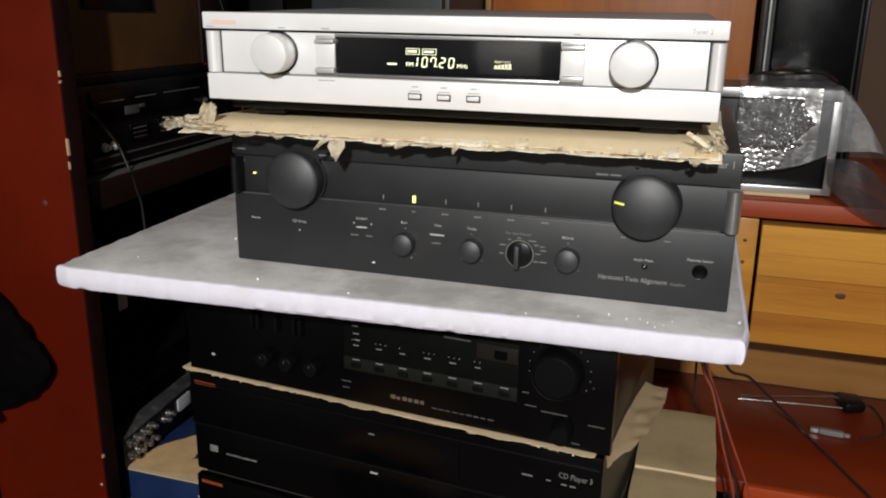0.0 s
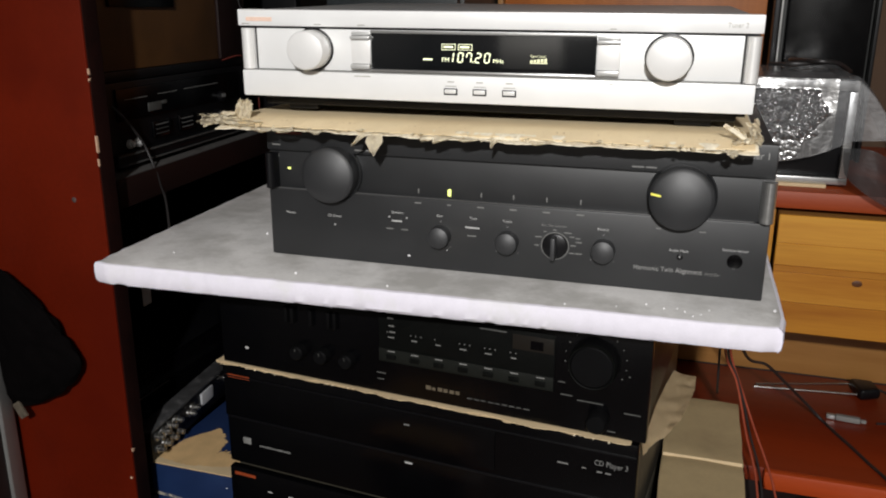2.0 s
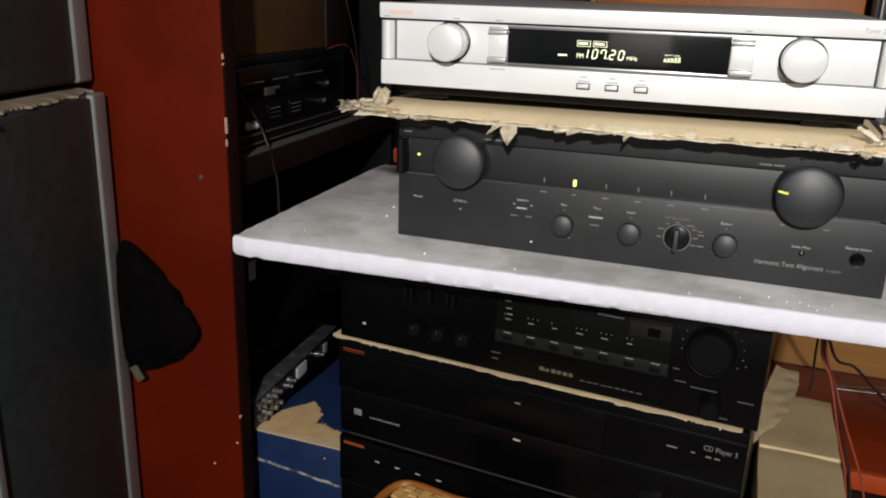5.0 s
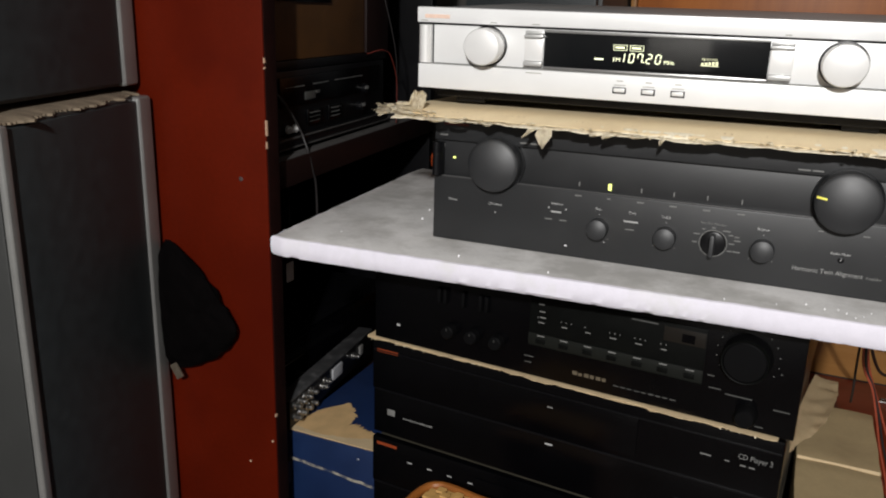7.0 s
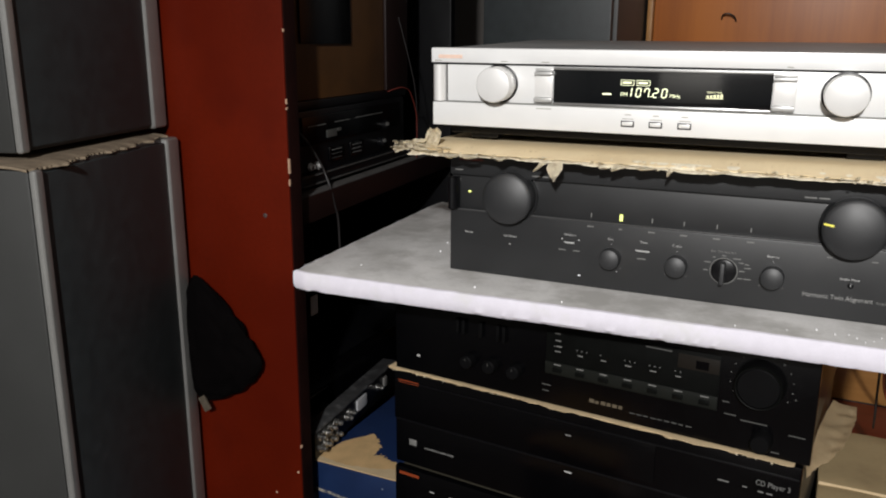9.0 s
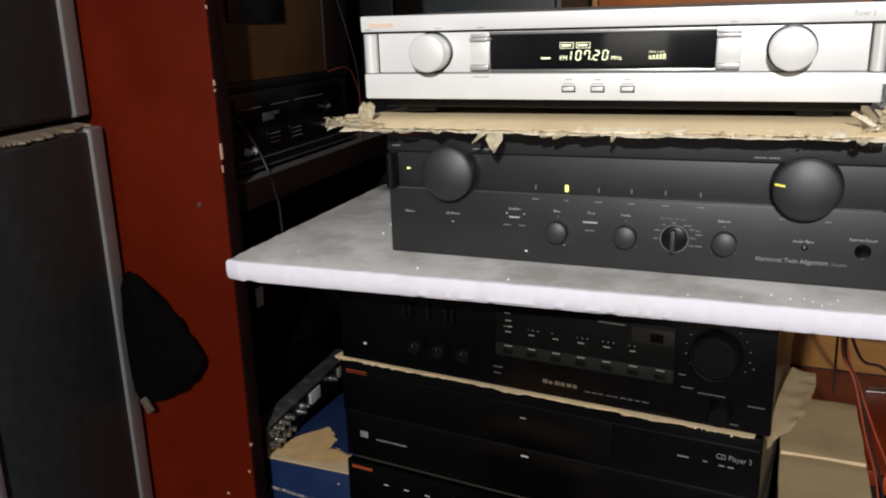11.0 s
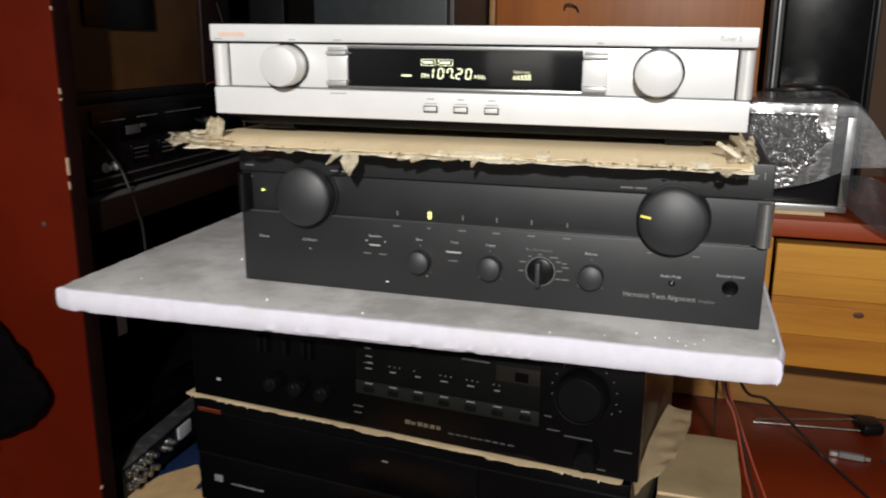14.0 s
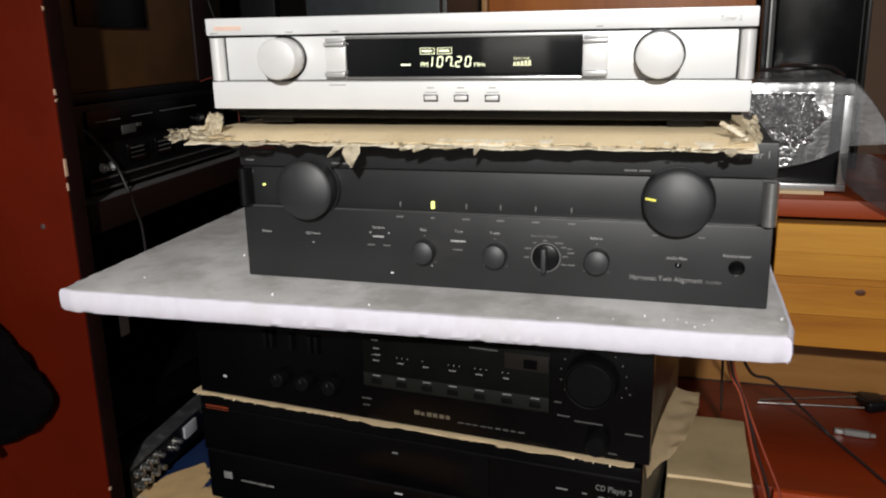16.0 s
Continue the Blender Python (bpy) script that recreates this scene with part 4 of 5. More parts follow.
def torn_card():
    c = thing("torn_card", "torn corrugated cardboard sheet between tuner and amplifier", "cardboard", pose(0, 0, 1.1278))
    part("lower_liner", torn_liner(-0.030, 0.424, 0.30, -0.0292, 0.0, 0.0006, 0.0072, 1.7, 0.0044, 900), TORN, c, "ragged pale lower paper layer")
    part("middle_ply", torn_liner(-0.029, 0.423, 0.05, -0.0270, 0.0008, 0.0005, 0.0050, 7.9, 0.0034, 900), TORN, c, "ragged pale inner paper layer")
    part("core", fluting(-0.028, 0.420, 0.20, -0.014, 0.0018, 0.0036, 0.002, 2.9, droop=0.0010), KRAFT, c, "wavy corrugated core")
    part("upper_liner", torn_liner(-0.026, 0.421, 0.30, -0.0290, 0.0041, 0.0007, 0.0036, 5.1, 0.0056, 900), CARD, c, "brown upper paper layer")
    front = lambda x: -0.0300 + 0.0036 * ragged(x, 5.1)
    def along(rnd):
        x = rnd.uniform(-0.02, 0.418)
        return x, front(x) + rnd.uniform(0.0, 0.003), rnd.uniform(-0.0034, 0.0004)
    part("torn_fringe", flakes(64, along, 0.0046, 3), TORN, c, "pale torn paper fringe")["kind"] = "stuff"
    # the few longer scraps
    for x, length, lean, wide in [(0.121, 0.019, -0.05, 0.0078), (0.112, 0.011, -1.0, 0.0036), (0.171, 0.0050, -1.6, 0.0085), (0.181, 0.0058, -1.3, 0.0060), (0.205, 0.0036, -1.8, 0.0100), (0.224, 0.0070, -0.3, 0.0022), (0.262, 0.0030, -1.2, 0.0090), (0.012, 0.0040, 0.9, 0.0120), (0.034, 0.0034, 0.7, 0.0100), (0.066, 0.0036, 0.2, 0.0060), (0.405, 0.0045, 0.3, 0.0040)]:
        bm, rows = bmesh.new(), []
        for k in range(9):
            s = k / 8
            half = wide * (1 - s ** 1.6) * (1 + 0.45 * noise.noise((x * 77, s * 4.5, 5))) + 0.0004
            mid = x + lean * length * s
            y = front(x) - 0.001 - 0.004 * math.sin(s * 2.4) + 0.001 * noise.noise((x * 90, s * 5, 1))
            z = -0.0022 - length * s
            rows.append([bm.verts.new((mid - half + 0.0012 * noise.noise((x * 50, s * 7, 3)), y, z + 0.001 * noise.noise((s * 6, x * 70, 1)))), bm.verts.new((mid, y - 0.0014, z)), bm.verts.new((mid + half + 0.0012 * noise.noise((x * 50, s * 7, 9)), y + 0.0008, z))])
        for a, b in zip(rows, rows[1:]):
            for k in range(2):
                bm.faces.new((a[k], b[k], b[k + 1], a[k + 1]))
        bmesh.ops.solidify(bm, geom=bm.faces[:], thickness=0.0005)
        part("paper_tatter", bm, TORN, c, "hanging scrap of torn paper")
    # frayed ends
    for cx, cy, cz, w, h, turn, seed in ((-0.016, -0.030, -0.0005, 0.034, 0.012, (-30, 8, 14), 11), (-0.040, -0.030, 0.0005, 0.020, 0.010, (-35, -10, -8), 12), (-0.034, -0.026, 0.0025, 0.034, 0.014, (-25, 4, -12), 1), (-0.030, -0.022, 0.0045, 0.026, 0.012, (-50, -8, 16), 2), (-0.012, -0.018, 0.010, 0.014, 0.020, (-75, 15, 10), 5), (-0.006, -0.027, 0.0022, 0.040, 0.008, (-35, 3, 4), 8), (0.414, -0.024, 0.003, 0.020, 0.012, (-40, -6, 20), 3), (0.421, -0.014, 0.009, 0.010, 0.022, (-80, -30, 35), 4), (0.410, -0.020, 0.008, 0.016, 0.010, (-55, 30, -25), 6)):
        bm, grid = bmesh.new(), []
        for i in range(19):
            row = []
            for j in range(11):
                u, v = i / 18 - 0.5, j / 10 - 0.5
                rough = 1 + 0.35 * ragged(u * 0.2 + v * 0.1, seed)
                q = Vector((u * w * rough, v * h * rough, 0.20 * h * noise.noise((u * 4, v * 4, seed)) + 0.16 * h * noise.noise((u * 11, v * 11, seed + 9))))
                row.append(bm.verts.new(pose(cx, cy, cz, *turn) @ q))
            grid.append(row)
        for p, q in zip(grid, grid[1:]):
            for j in range(10):
                bm.faces.new((p[j], q[j], q[j + 1], p[j + 1]))
        bmesh.ops.solidify(bm, geom=bm.faces[:], thickness=0.0008)
        bmesh.ops.recalc_face_normals(bm, faces=bm.faces[:])
        part("frayed_end", bm, TORN, c, "crumpled pale torn end")
    part("bent_corner", tube([(0.398, -0.020, 0.015), (0.407, -0.024, 0.010), (0.416, -0.026, 0.004)], 0.0018, 6), TORN, c)
    return c


torn_card()


# ---------------------------------------------------------------- silver tuner
SEG = {"0": "abcdef", "1": "bc", "2": "abged", "7": "abcf"}


def digit(ch, x, z, h, parent):
    """One seven-segment figure, leaning a little."""
    w, t = h * 0.50, h * 0.13
    spots = {"a": (0, w, h, h), "g": (0, w, h / 2, h / 2), "d": (0, w, 0, 0), "f": (0, 0, h / 2, h), "b": (w, w, h / 2, h), "e": (0, 0, 0, h / 2), "c": (w, w, 0, h / 2)}
    bm = bmesh.new()
    for s in SEG[ch]:
        x0, x1, z0, z1 = spots[s]
        if z0 == z1:
            box(x0 + t * 0.6, x1 - t * 0.6, -0.0003, 0.0001, z0 - t / 2, z0 + t / 2, 0, bm)
        else:
            box(x0 - t / 2, x0 + t / 2, -0.0003, 0.0001, z0 + t * 0.35, z1 - t * 0.35, 0, bm)
    for v in bm.verts:
        v.co.x += v.co.z * 0.12
    ob = part("display_figure", bm, GLOW, parent, "glowing pale green figure", smooth=False)
    ob.location = (x, -0.0001, z)


def tuner():
    a = thing("tuner", "silver stereo tuner with lit display on torn cardboard", "tuner", pose(-0.0195, -0.0035, 1.1364, 1.6, 0.36, 2.3) @ Matrix.Diagonal((1, 1, 0.966, 1)))
    # local: x 0 to 0.44, front at y = 0, base of the front at z = 0.0145
    b = 0.0145
    part("case", box(0.006, 0.434, 0.012, 0.33, b + 0.002, b + 0.0765, 0.002), SILVER_TOP, a, "grey sheet metal case")
    cap = part("top_band", box(0, 0.44, 0.0, 0.0115, b + 0.0630, b + 0.0775, 0.0012), SILVER, a)
    part("groove", box(0.002, 0.438, 0.003, 0.0115, b + 0.0612, b + 0.0629), SHINY, a, "dark groove under the top band")
    mid = part("middle_band", box(0.0158, 0.4272, 0.0035, 0.0114, b + 0.0248, b + 0.0611, 0.0008), SILVER, a)
    low = part("bottom_band", box(0.0015, 0.4385, -0.0003, 0.0114, b, b + 0.0235, 0.0012), SILVER, a)
    # proud grey strip paints the shadow line at the step between the bands
    part("groove", box(0.0158, 0.4272, 0.0012, 0.0114, b + 0.0236, b + 0.0247), TRIM, a, "thin grey strip painted as the step shadow line")
    # dark chassis and strip fill the gap under the front as its shade
    part("chassis", box(0.012, 0.428, 0.020, 0.32, 0.0045, b + 0.0018, 0.002), SHINY, a, "dark chassis bottom")
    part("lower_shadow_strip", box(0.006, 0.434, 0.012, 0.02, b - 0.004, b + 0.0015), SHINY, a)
    # rounded end pieces
    for x0, x1 in ((0.0, 0.0150), (0.4280, 0.44)):
        bm = bmesh.new()
        for k in range(13):
            t = math.pi * k / 12
            px, py = (x0 + x1) / 2 + (x1 - x0) / 2 * math.cos(t), 0.0085 - 0.0105 * math.sin(t)
            bm.verts.new((px, py, b + 0.0245)), bm.verts.new((px, py, b + 0.0608))
        bm.verts.ensure_lookup_table()
        for k in range(12):
            bm.faces.new((bm.verts[2 * k], bm.verts[2 * k + 1], bm.verts[2 * k + 3], bm.verts[2 * k + 2]))
        for e in (0, 1):
            bm.faces.new([bm.verts[2 * k + e] for k in range(13)])
        bmesh.ops.recalc_face_normals(bm, faces=bm.faces[:])
        part("end_piece", bm, SILVER_KNOB, a, "rounded silver end piece")
    for x in (0.0150, 0.4273):
        part("groove", box(x, x + 0.0007, 0.0030, 0.0114, b + 0.0249, b + 0.0610), SHINY, a)
    knob = knob_mesh(0.0172, 0.0195, 0.0016, SILVER_KNOB, 56)
    ring = mesh_of(lathe([(0.0170, 0.0), (0.0188, 0.0), (0.0188, 0.0009), (0.0173, 0.0013)], 56), SHINY, True)
    for x in (0.0702, 0.3722):
        at(part("knob_ring", ring, SHINY, a), x, 0.0034, b + 0.0432)
        at(part("tuning_knob", knob, SILVER_KNOB, a, "round silver tuning knob"), x, 0.0035, b + 0.0432)
    # display
    w = part("display_window", box(0.1246, 0.3157, 0.0015, 0.0034, b + 0.0273, b + 0.0583, 0.0004), WINDOW, a, "glossy black display window")
    part("window_rail", box(0.1246, 0.3157, -0.0004, 0.0034, b + 0.0584, b + 0.0606, 0.0004), TRIM, a)
    part("window_rail", box(0.1246, 0.3157, -0.0004, 0.0034, b + 0.0250, b + 0.0272, 0.0004), ALU, a)
    for x0, x1 in ((0.1064, 0.1242), (0.3161, 0.3345)):
        for z0, z1, out, m_ in ((0.0272, 0.0315, -0.0030, SATIN), (0.0316, 0.0528, 0.0004, SILVER_KNOB), (0.0529, 0.0560, -0.0030, SATIN), (0.0561, 0.0593, 0.001, SATIN)):
            part("roller_key", box(x0, x1, out, 0.0034, b + z0, b + z1, 0.0012), m_, a, "raised metal key beside the display")
    g = at(part("display_face", box(0, 0.001, 0, 0.0002, 0, 0.001), WINDOW, w), 0.2, 0.0016, b + 0.03)
    g.matrix_basis = pose(0, 0.0014, 0)
    z0 = b + 0.0352
    for ch, x in (("1", 0.1925), ("0", 0.2008), ("7", 0.2081), ("2", 0.2159), ("0", 0.2236)):
        digit(ch, x + 0.0004, z0, 0.0079, g)
    part("display_point", box(0.2138, 0.2149, -0.0003, 0.0001, z0, z0 + 0.001), GLOW, g, smooth=False)
    stamp("FM", 0.0054, GLOW, g, 0.1874, -0.0002, z0, name="display_letters")
    stamp("MHz", 0.0048, GLOW, g, 0.2312, -0.0002, z0, name="display_letters")
    for x0 in (0.1874, 0.2016):
        bm = bmesh.new()
        box(x0, x0 + 0.0119, -0.0003, 0.0001, b + 0.0500, b + 0.0504, 0, bm)
        box(x0, x0 + 0.0119, -0.0003, 0.0001, b + 0.0453, b + 0.0457, 0, bm)
        box(x0, x0 + 0.0004, -0.0003, 0.0001, b + 0.0457, b + 0.0500, 0, bm)
        box(x0 + 0.0115, x0 + 0.0119, -0.0003, 0.0001, b + 0.0457, b + 0.0500, 0, bm)
        box(x0 + 0.0016, x0 + 0.0096, -0.0003, 0.0001, b + 0.0471, b + 0.0487, 0, bm)
        part("display_symbol", bm, GLOW, g, smooth=False)
    part("display_symbol", box(0.1711, 0.1792, -0.0003, 0.0001, z0 + 0.0010, z0 + 0.0024), GLOW, g, smooth=False)
    stamp("Signal Level", 0.0027, GLOW_DIM, g, 0.2626, -0.0002, z0 + 0.0056, name="display_letters")
    bm = bmesh.new()
    for k in range(5):
        box(0.2626 + k * 0.0029, 0.2646 + k * 0.0029, -0.0003, 0.0001, z0 + 0.0016, z0 + 0.0032 + 0.0004 * k, 0, bm)
    box(0.2622, 0.2766, -0.0003, 0.0001, z0 + 0.0004, z0 + 0.0013, 0, bm)
    part("display_symbol", bm, GLOW_DIM, g, "glowing signal level bars", smooth=False)
    # keys and print
    for x in (0.1957, 0.2208, 0.2460):
        k = part("key_slot", box(x - 0.0060, x + 0.0060, -0.0007, 0.0006, b + 0.0068, b + 0.0127, 0.0004), SHINY, a)
        part("push_key", box(x - 0.0049, x + 0.0049, -0.0022, -0.0008, b + 0.0083, b + 0.0119, 0.0005), SILVER_KNOB, k, "small oblong metal push key")
        bar(low, x - 0.0028, x + 0.0028, b + 0.0183, 0.0009, GREY_INK, -0.0003)
        bar(low, x - 0.0048, x + 0.0052, b + 0.0145, 0.0007, GREY_INK, -0.0003)
    bar(low, 0.109, 0.1237, b + 0.0207, 0.0009, GREY_INK, -0.0003)
    bar(low, 0.327, 0.3305, b + 0.0207, 0.0008, GREY_INK, -0.0003)
    for x0, x1 in ((0.004, 0.011), (0.073, 0.0795), (0.113, 0.120), (0.3255, 0.3305)):
        bar(cap, x0, x1, b + 0.0650, 0.0009, GREY_INK)
    bar(cap, 0.008, 0.033, b + 0.0690, 0.0036, PALE_ORANGE)
    stamp("Tuner 2", 0.0055, GREY_INK, a, 0.4285, 0.0, b + 0.0675, align="RIGHT", squash=0.85)
    for x in (0.03, 0.38):
        for y in (0.03, 0.27):
            drop = 0.0012 if y < 0.1 else 0.0085
            at(part("foot", box(0, 0.03, 0, 0.03, -drop, b - 0.0002, 0.002), SHINY, a), x, y, 0.0)


tuner()


# ---------------------------------------------------------------- receiver under the board
SLANT = -5.3


def lower_receiver():
    a = thing("receiver", "black receiver with grey display panel under the white board", "receiver", pose(-0.074, 0.0150, 0.8705, 0, 0, SLANT))
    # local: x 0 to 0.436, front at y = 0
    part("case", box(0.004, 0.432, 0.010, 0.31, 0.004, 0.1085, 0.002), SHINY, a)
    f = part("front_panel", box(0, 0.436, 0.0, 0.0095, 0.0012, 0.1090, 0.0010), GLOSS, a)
    part("display_panel", box(0.184, 0.354, -0.0012, -0.0002, 0.034, 0.087, 0.0004), PANEL, a, "dark grey display panel")
    part("display_panel", box(0.184, 0.354, -0.0024, -0.0013, 0.0355, 0.0480, 0.0003), mat("grey_key_strip", (0.008, 0.009, 0.0075), 0.5, spec=0.2), a)
    part("lcd", box(0.316, 0.3535, -0.0022, -0.0013, 0.0695, 0.0835, 0.0003), mat("grey_lcd", (0.012, 0.010, 0.008), 0.45, spec=0.2), a, "small grey lcd window")
    part("lcd_block", box(0.3325, 0.3440, -0.0026, -0.0023, 0.0715, 0.0795), GLOSS, a)
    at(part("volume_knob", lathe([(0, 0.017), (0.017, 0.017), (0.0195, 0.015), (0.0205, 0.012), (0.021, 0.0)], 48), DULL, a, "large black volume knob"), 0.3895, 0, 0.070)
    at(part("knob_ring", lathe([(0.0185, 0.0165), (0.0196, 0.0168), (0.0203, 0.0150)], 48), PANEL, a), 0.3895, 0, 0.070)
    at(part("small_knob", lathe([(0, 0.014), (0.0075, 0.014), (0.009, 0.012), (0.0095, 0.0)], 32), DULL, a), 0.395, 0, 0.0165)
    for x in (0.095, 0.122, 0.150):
        k = at(part("small_knob", lathe([(0, 0.010), (0.006, 0.010), (0.0073, 0.0085), (0.0078, 0.0)], 28), DULL, a), x, 0, 0.0290)
        part("pointer", box(-0.0003, 0.0003, -0.0104, -0.0098, 0.002, 0.005), FAINT_INK, k, smooth=False)
    for x in (0.080, 0.087, 0.108, 0.128, 0.135):
        part("push_button", box(x, x + 0.0035, -0.004, 0.0, 0.058, 0.075, 0.0005), DULL, a)
    rnd = random.Random(8)
    for k in range(7):
        x = 0.1925 + 0.0242 * k
        part("key", box(x, x + 0.0095, -0.0042, -0.0025, 0.0385, 0.0430, 0.0005), PANEL, a)
        bar(f, x + 0.001, x + 0.0085, 0.0462, 0.0012, DIM_INK, -0.0024)
        if k < 6:
            bar(f, x + 0.001, x + 0.006 + rnd.uniform(0, 0.006), 0.0600, 0.0011, DIM_INK, -0.0012)
            for q in range(rnd.randint(1, 3)):
                bar(f, x + 0.005 * q, x + 0.005 * q + 0.0010, 0.0650, 0.0010, DIM_INK, -0.0012)
    for x, z in ((0.194, 0.0715), (0.195, 0.0655), (0.193, 0.0790)):
        bar(f, x, x + 0.006, z, 0.0012, DIM_INK, -0.0012)
    bar(f, 0.285, 0.31, 0.0835, 0.0013, FAINT_INK, -0.0012)
    word(f, 0.2318, 0.2676, 0.0153, 0.0040, GOLD_INK, 0.0, 6, 2)
    word(f, 0.2732, 0.334, 0.0122, 0.0013, FAINT_INK, 0.0, 9, 3)
    for x0, x1, z in ((0.364, 0.378, 0.094), (0.385, 0.412, 0.0985), (0.3605, 0.371, 0.0335), (0.375, 0.398, 0.0305), (0.358, 0.364, 0.045), (0.418, 0.4195, 0.060), (0.416, 0.430, 0.026), (0.18, 0.19, 0.0215), (0.181, 0.188, 0.015), (0.403, 0.41, 0.0065)):
        bar(f, x0, x1, z, 0.0011, FAINT_INK)
    bar(f, 0.0285, 0.0325, 0.0210, 0.0024, INK)
    for k in range(13):
        t = math.radians(-30 + 20 * k)
        bar(f, 0.3895 + 0.0265 * math.cos(t) - 0.0004, 0.3895 + 0.0265 * math.cos(t) + 0.0004, 0.070 + 0.0265 * math.sin(t), 0.0008, DIM_INK)
    for x in (0.02, 0.38):
        for y in (0.03, 0.25):
            part("foot", box(x, x + 0.025, y, y + 0.025, 0.0, 0.0038, 0.001), SHINY, a)


lower_receiver()


def lower_card():
    c = thing("card_sheet", "brown corrugated card sheet between receiver and CD player", "cardboard", pose(-0.078, 0.0165, 0.8677, 0, 0, SLANT))
    part("lower_liner", torn_liner(-0.006, 0.428, 0.30, -0.0026, 0.0004, 0.0005, 0.0030, 8.2, -0.0004, 520), KRAFT, c)
    part("core", fluting(-0.004, 0.426, 0.20, -0.0016, 0.0007, 0.0017, 0.0018, 6.4, droop=0.0006), KRAFT, c, "wavy corrugated core")
    part("upper_liner", torn_liner(-0.006, 0.428, 0.30, -0.0030, 0.0020, 0.0006, 0.0034, 9.4, 0.0004, 520), KRAFT, c)
    part("torn_fringe", flakes(46, lambda rnd: (rnd.uniform(-0.004, 0.424), rnd.uniform(-0.003, -0.0005), rnd.uniform(0.0002, 0.0020)), 0.0024, 12), TORN, c, "pale torn paper fringe")["kind"] = "stuff"
    # the wing that sticks out beside the receiver, crumpled and curling up
    bm, rows = bmesh.new(), []
    inner = [(0.357, -0.026), (0.360, 0.0), (0.364, 0.05), (0.371, 0.10), (0.377, 0.135)]
    outer = [(0.3585, -0.024), (0.380, 0.012), (0.3895, 0.042), (0.398, 0.095), (0.399, 0.135)]
    for i in range(41):
        s = i / 40 * 4
        k = min(3, int(s))
        p = Vector(inner[k]).lerp(Vector(inner[k + 1]), s - k)
        q = Vector(outer[k]).lerp(Vector(outer[k + 1]), s - k)
        row = []
        for j in range(9):
            w = j / 8
            c2 = p.lerp(q, w)
            curl = 0.006 * w * w * math.sin(min(1.0, s / 2) * 1.6) - 0.004 * w * max(0.0, 1 - s)
            lump = 0.0036 * noise.noise((c2.x * 90, c2.y * 55, 3)) + 0.0022 * abs(noise.noise((c2.x * 170, c2.y * 90, 1)))
            row.append(bm.verts.new((c2.x + 0.0015 * noise.noise((s * 6, w, 4)) * w, c2.y, 0.8720 - 0.009 * w + curl + lump * (0.2 + w))))
        rows.append(row)
    for p, q in zip(rows, rows[1:]):
        for k in range(8):
            bm.faces.new((p[k], q[k], q[k + 1], p[k + 1]))
    bmesh.ops.solidify(bm, geom=bm.faces[:], thickness=0.0020)
    bmesh.ops.recalc_face_normals(bm, faces=bm.faces[:])
    bmesh.ops.transform(bm, matrix=c.matrix_basis.inverted(), verts=bm.verts[:])
    part("bent_flap", bm, KRAFT, c, "crumpled brown card wing sticking out")
    return c


lower_card()


def disc_player(name, z0, h, label, first):
    a = thing(name, label, "CD player", pose(-0.078, 0.0165, z0, 0, 0, SLANT), "stacked disc players")
    part("case", box(0.004, 0.431, 0.010, 0.30, 0.006, h - 0.001, 0.002), OLIVE_CASE, a, "dark olive-grey metal case")
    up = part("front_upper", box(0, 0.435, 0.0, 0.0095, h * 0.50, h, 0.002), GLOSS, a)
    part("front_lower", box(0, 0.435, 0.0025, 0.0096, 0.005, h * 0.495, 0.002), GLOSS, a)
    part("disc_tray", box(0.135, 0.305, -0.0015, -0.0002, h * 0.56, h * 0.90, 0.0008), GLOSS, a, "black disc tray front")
    bar(up, 0.0065, 0.0335, h - (0.0122 if first else 0.0070), 0.0036, ORANGE_INK)
    bar(up, 0.3643, 0.3742, h - 0.0310, 0.0014, DIM_INK)
    bar(up, 0.3865, 0.3905, h - 0.0315, 0.0012, DIM_INK)
    bar(up, 0.2125, 0.2185, h - 0.0253, 0.0014, DIM_INK, -0.0016)
    part("lip", box(0.004, 0.431, -0.001, 0.0024, h * 0.497, h * 0.515, 0.0006), SHINY, a)
    if first:
        stamp("CD Player 3", 0.0074, DIM_INK, a, 0.4275, 0.0, h - 0.0262, align="RIGHT", squash=0.82)
        bar(up, 0.4000, 0.4050, h - 0.0325, 0.0013, DIM_INK)
        bar(up, 0.4075, 0.4127, h - 0.0325, 0.0013, DIM_INK)
        part("brow", box(0.002, 0.433, -0.0012, 0.0, h - 0.0130, h - 0.0115, 0.0005), SHINY, a)
        part("disc_logo", box(0.019, 0.029, 0.0018, 0.0026, 0.030, 0.0375, 0.0004), DIM_INK, a)
        word(up, 0.0398, 0.0790, 0.0310, 0.0022, DIM_INK, 0.0024, 13, 4)
        bar(up, 0.2115, 0.2195, 0.052, 0.0016, INK, 0.0024)
    else:
        for k in range(5):
            bar(up, 0.048 + 0.026 * k, 0.054 + 0.026 * k, h - 0.021, 0.0012, INK)
    for x in range(3):
        part("key", box(0.345 + 0.026 * x, 0.365 + 0.026 * x, -0.001, 0.0024, h * 0.18, h * 0.30, 0.001), SHINY, a)
    for x in (0.02, 0.38):
        for y in (0.03, 0.25):
            part("foot", box(x, x + 0.025, y, y + 0.025, 0.0, 0.0058, 0.002), SHINY, a)


disc_player("cd_player", 0.7465, 0.1210, "glossy black CD player with orange logo in the stack", True)
disc_player("cd_player", 0.6295, 0.1165, "glossy black disc player below another, orange logo", False)


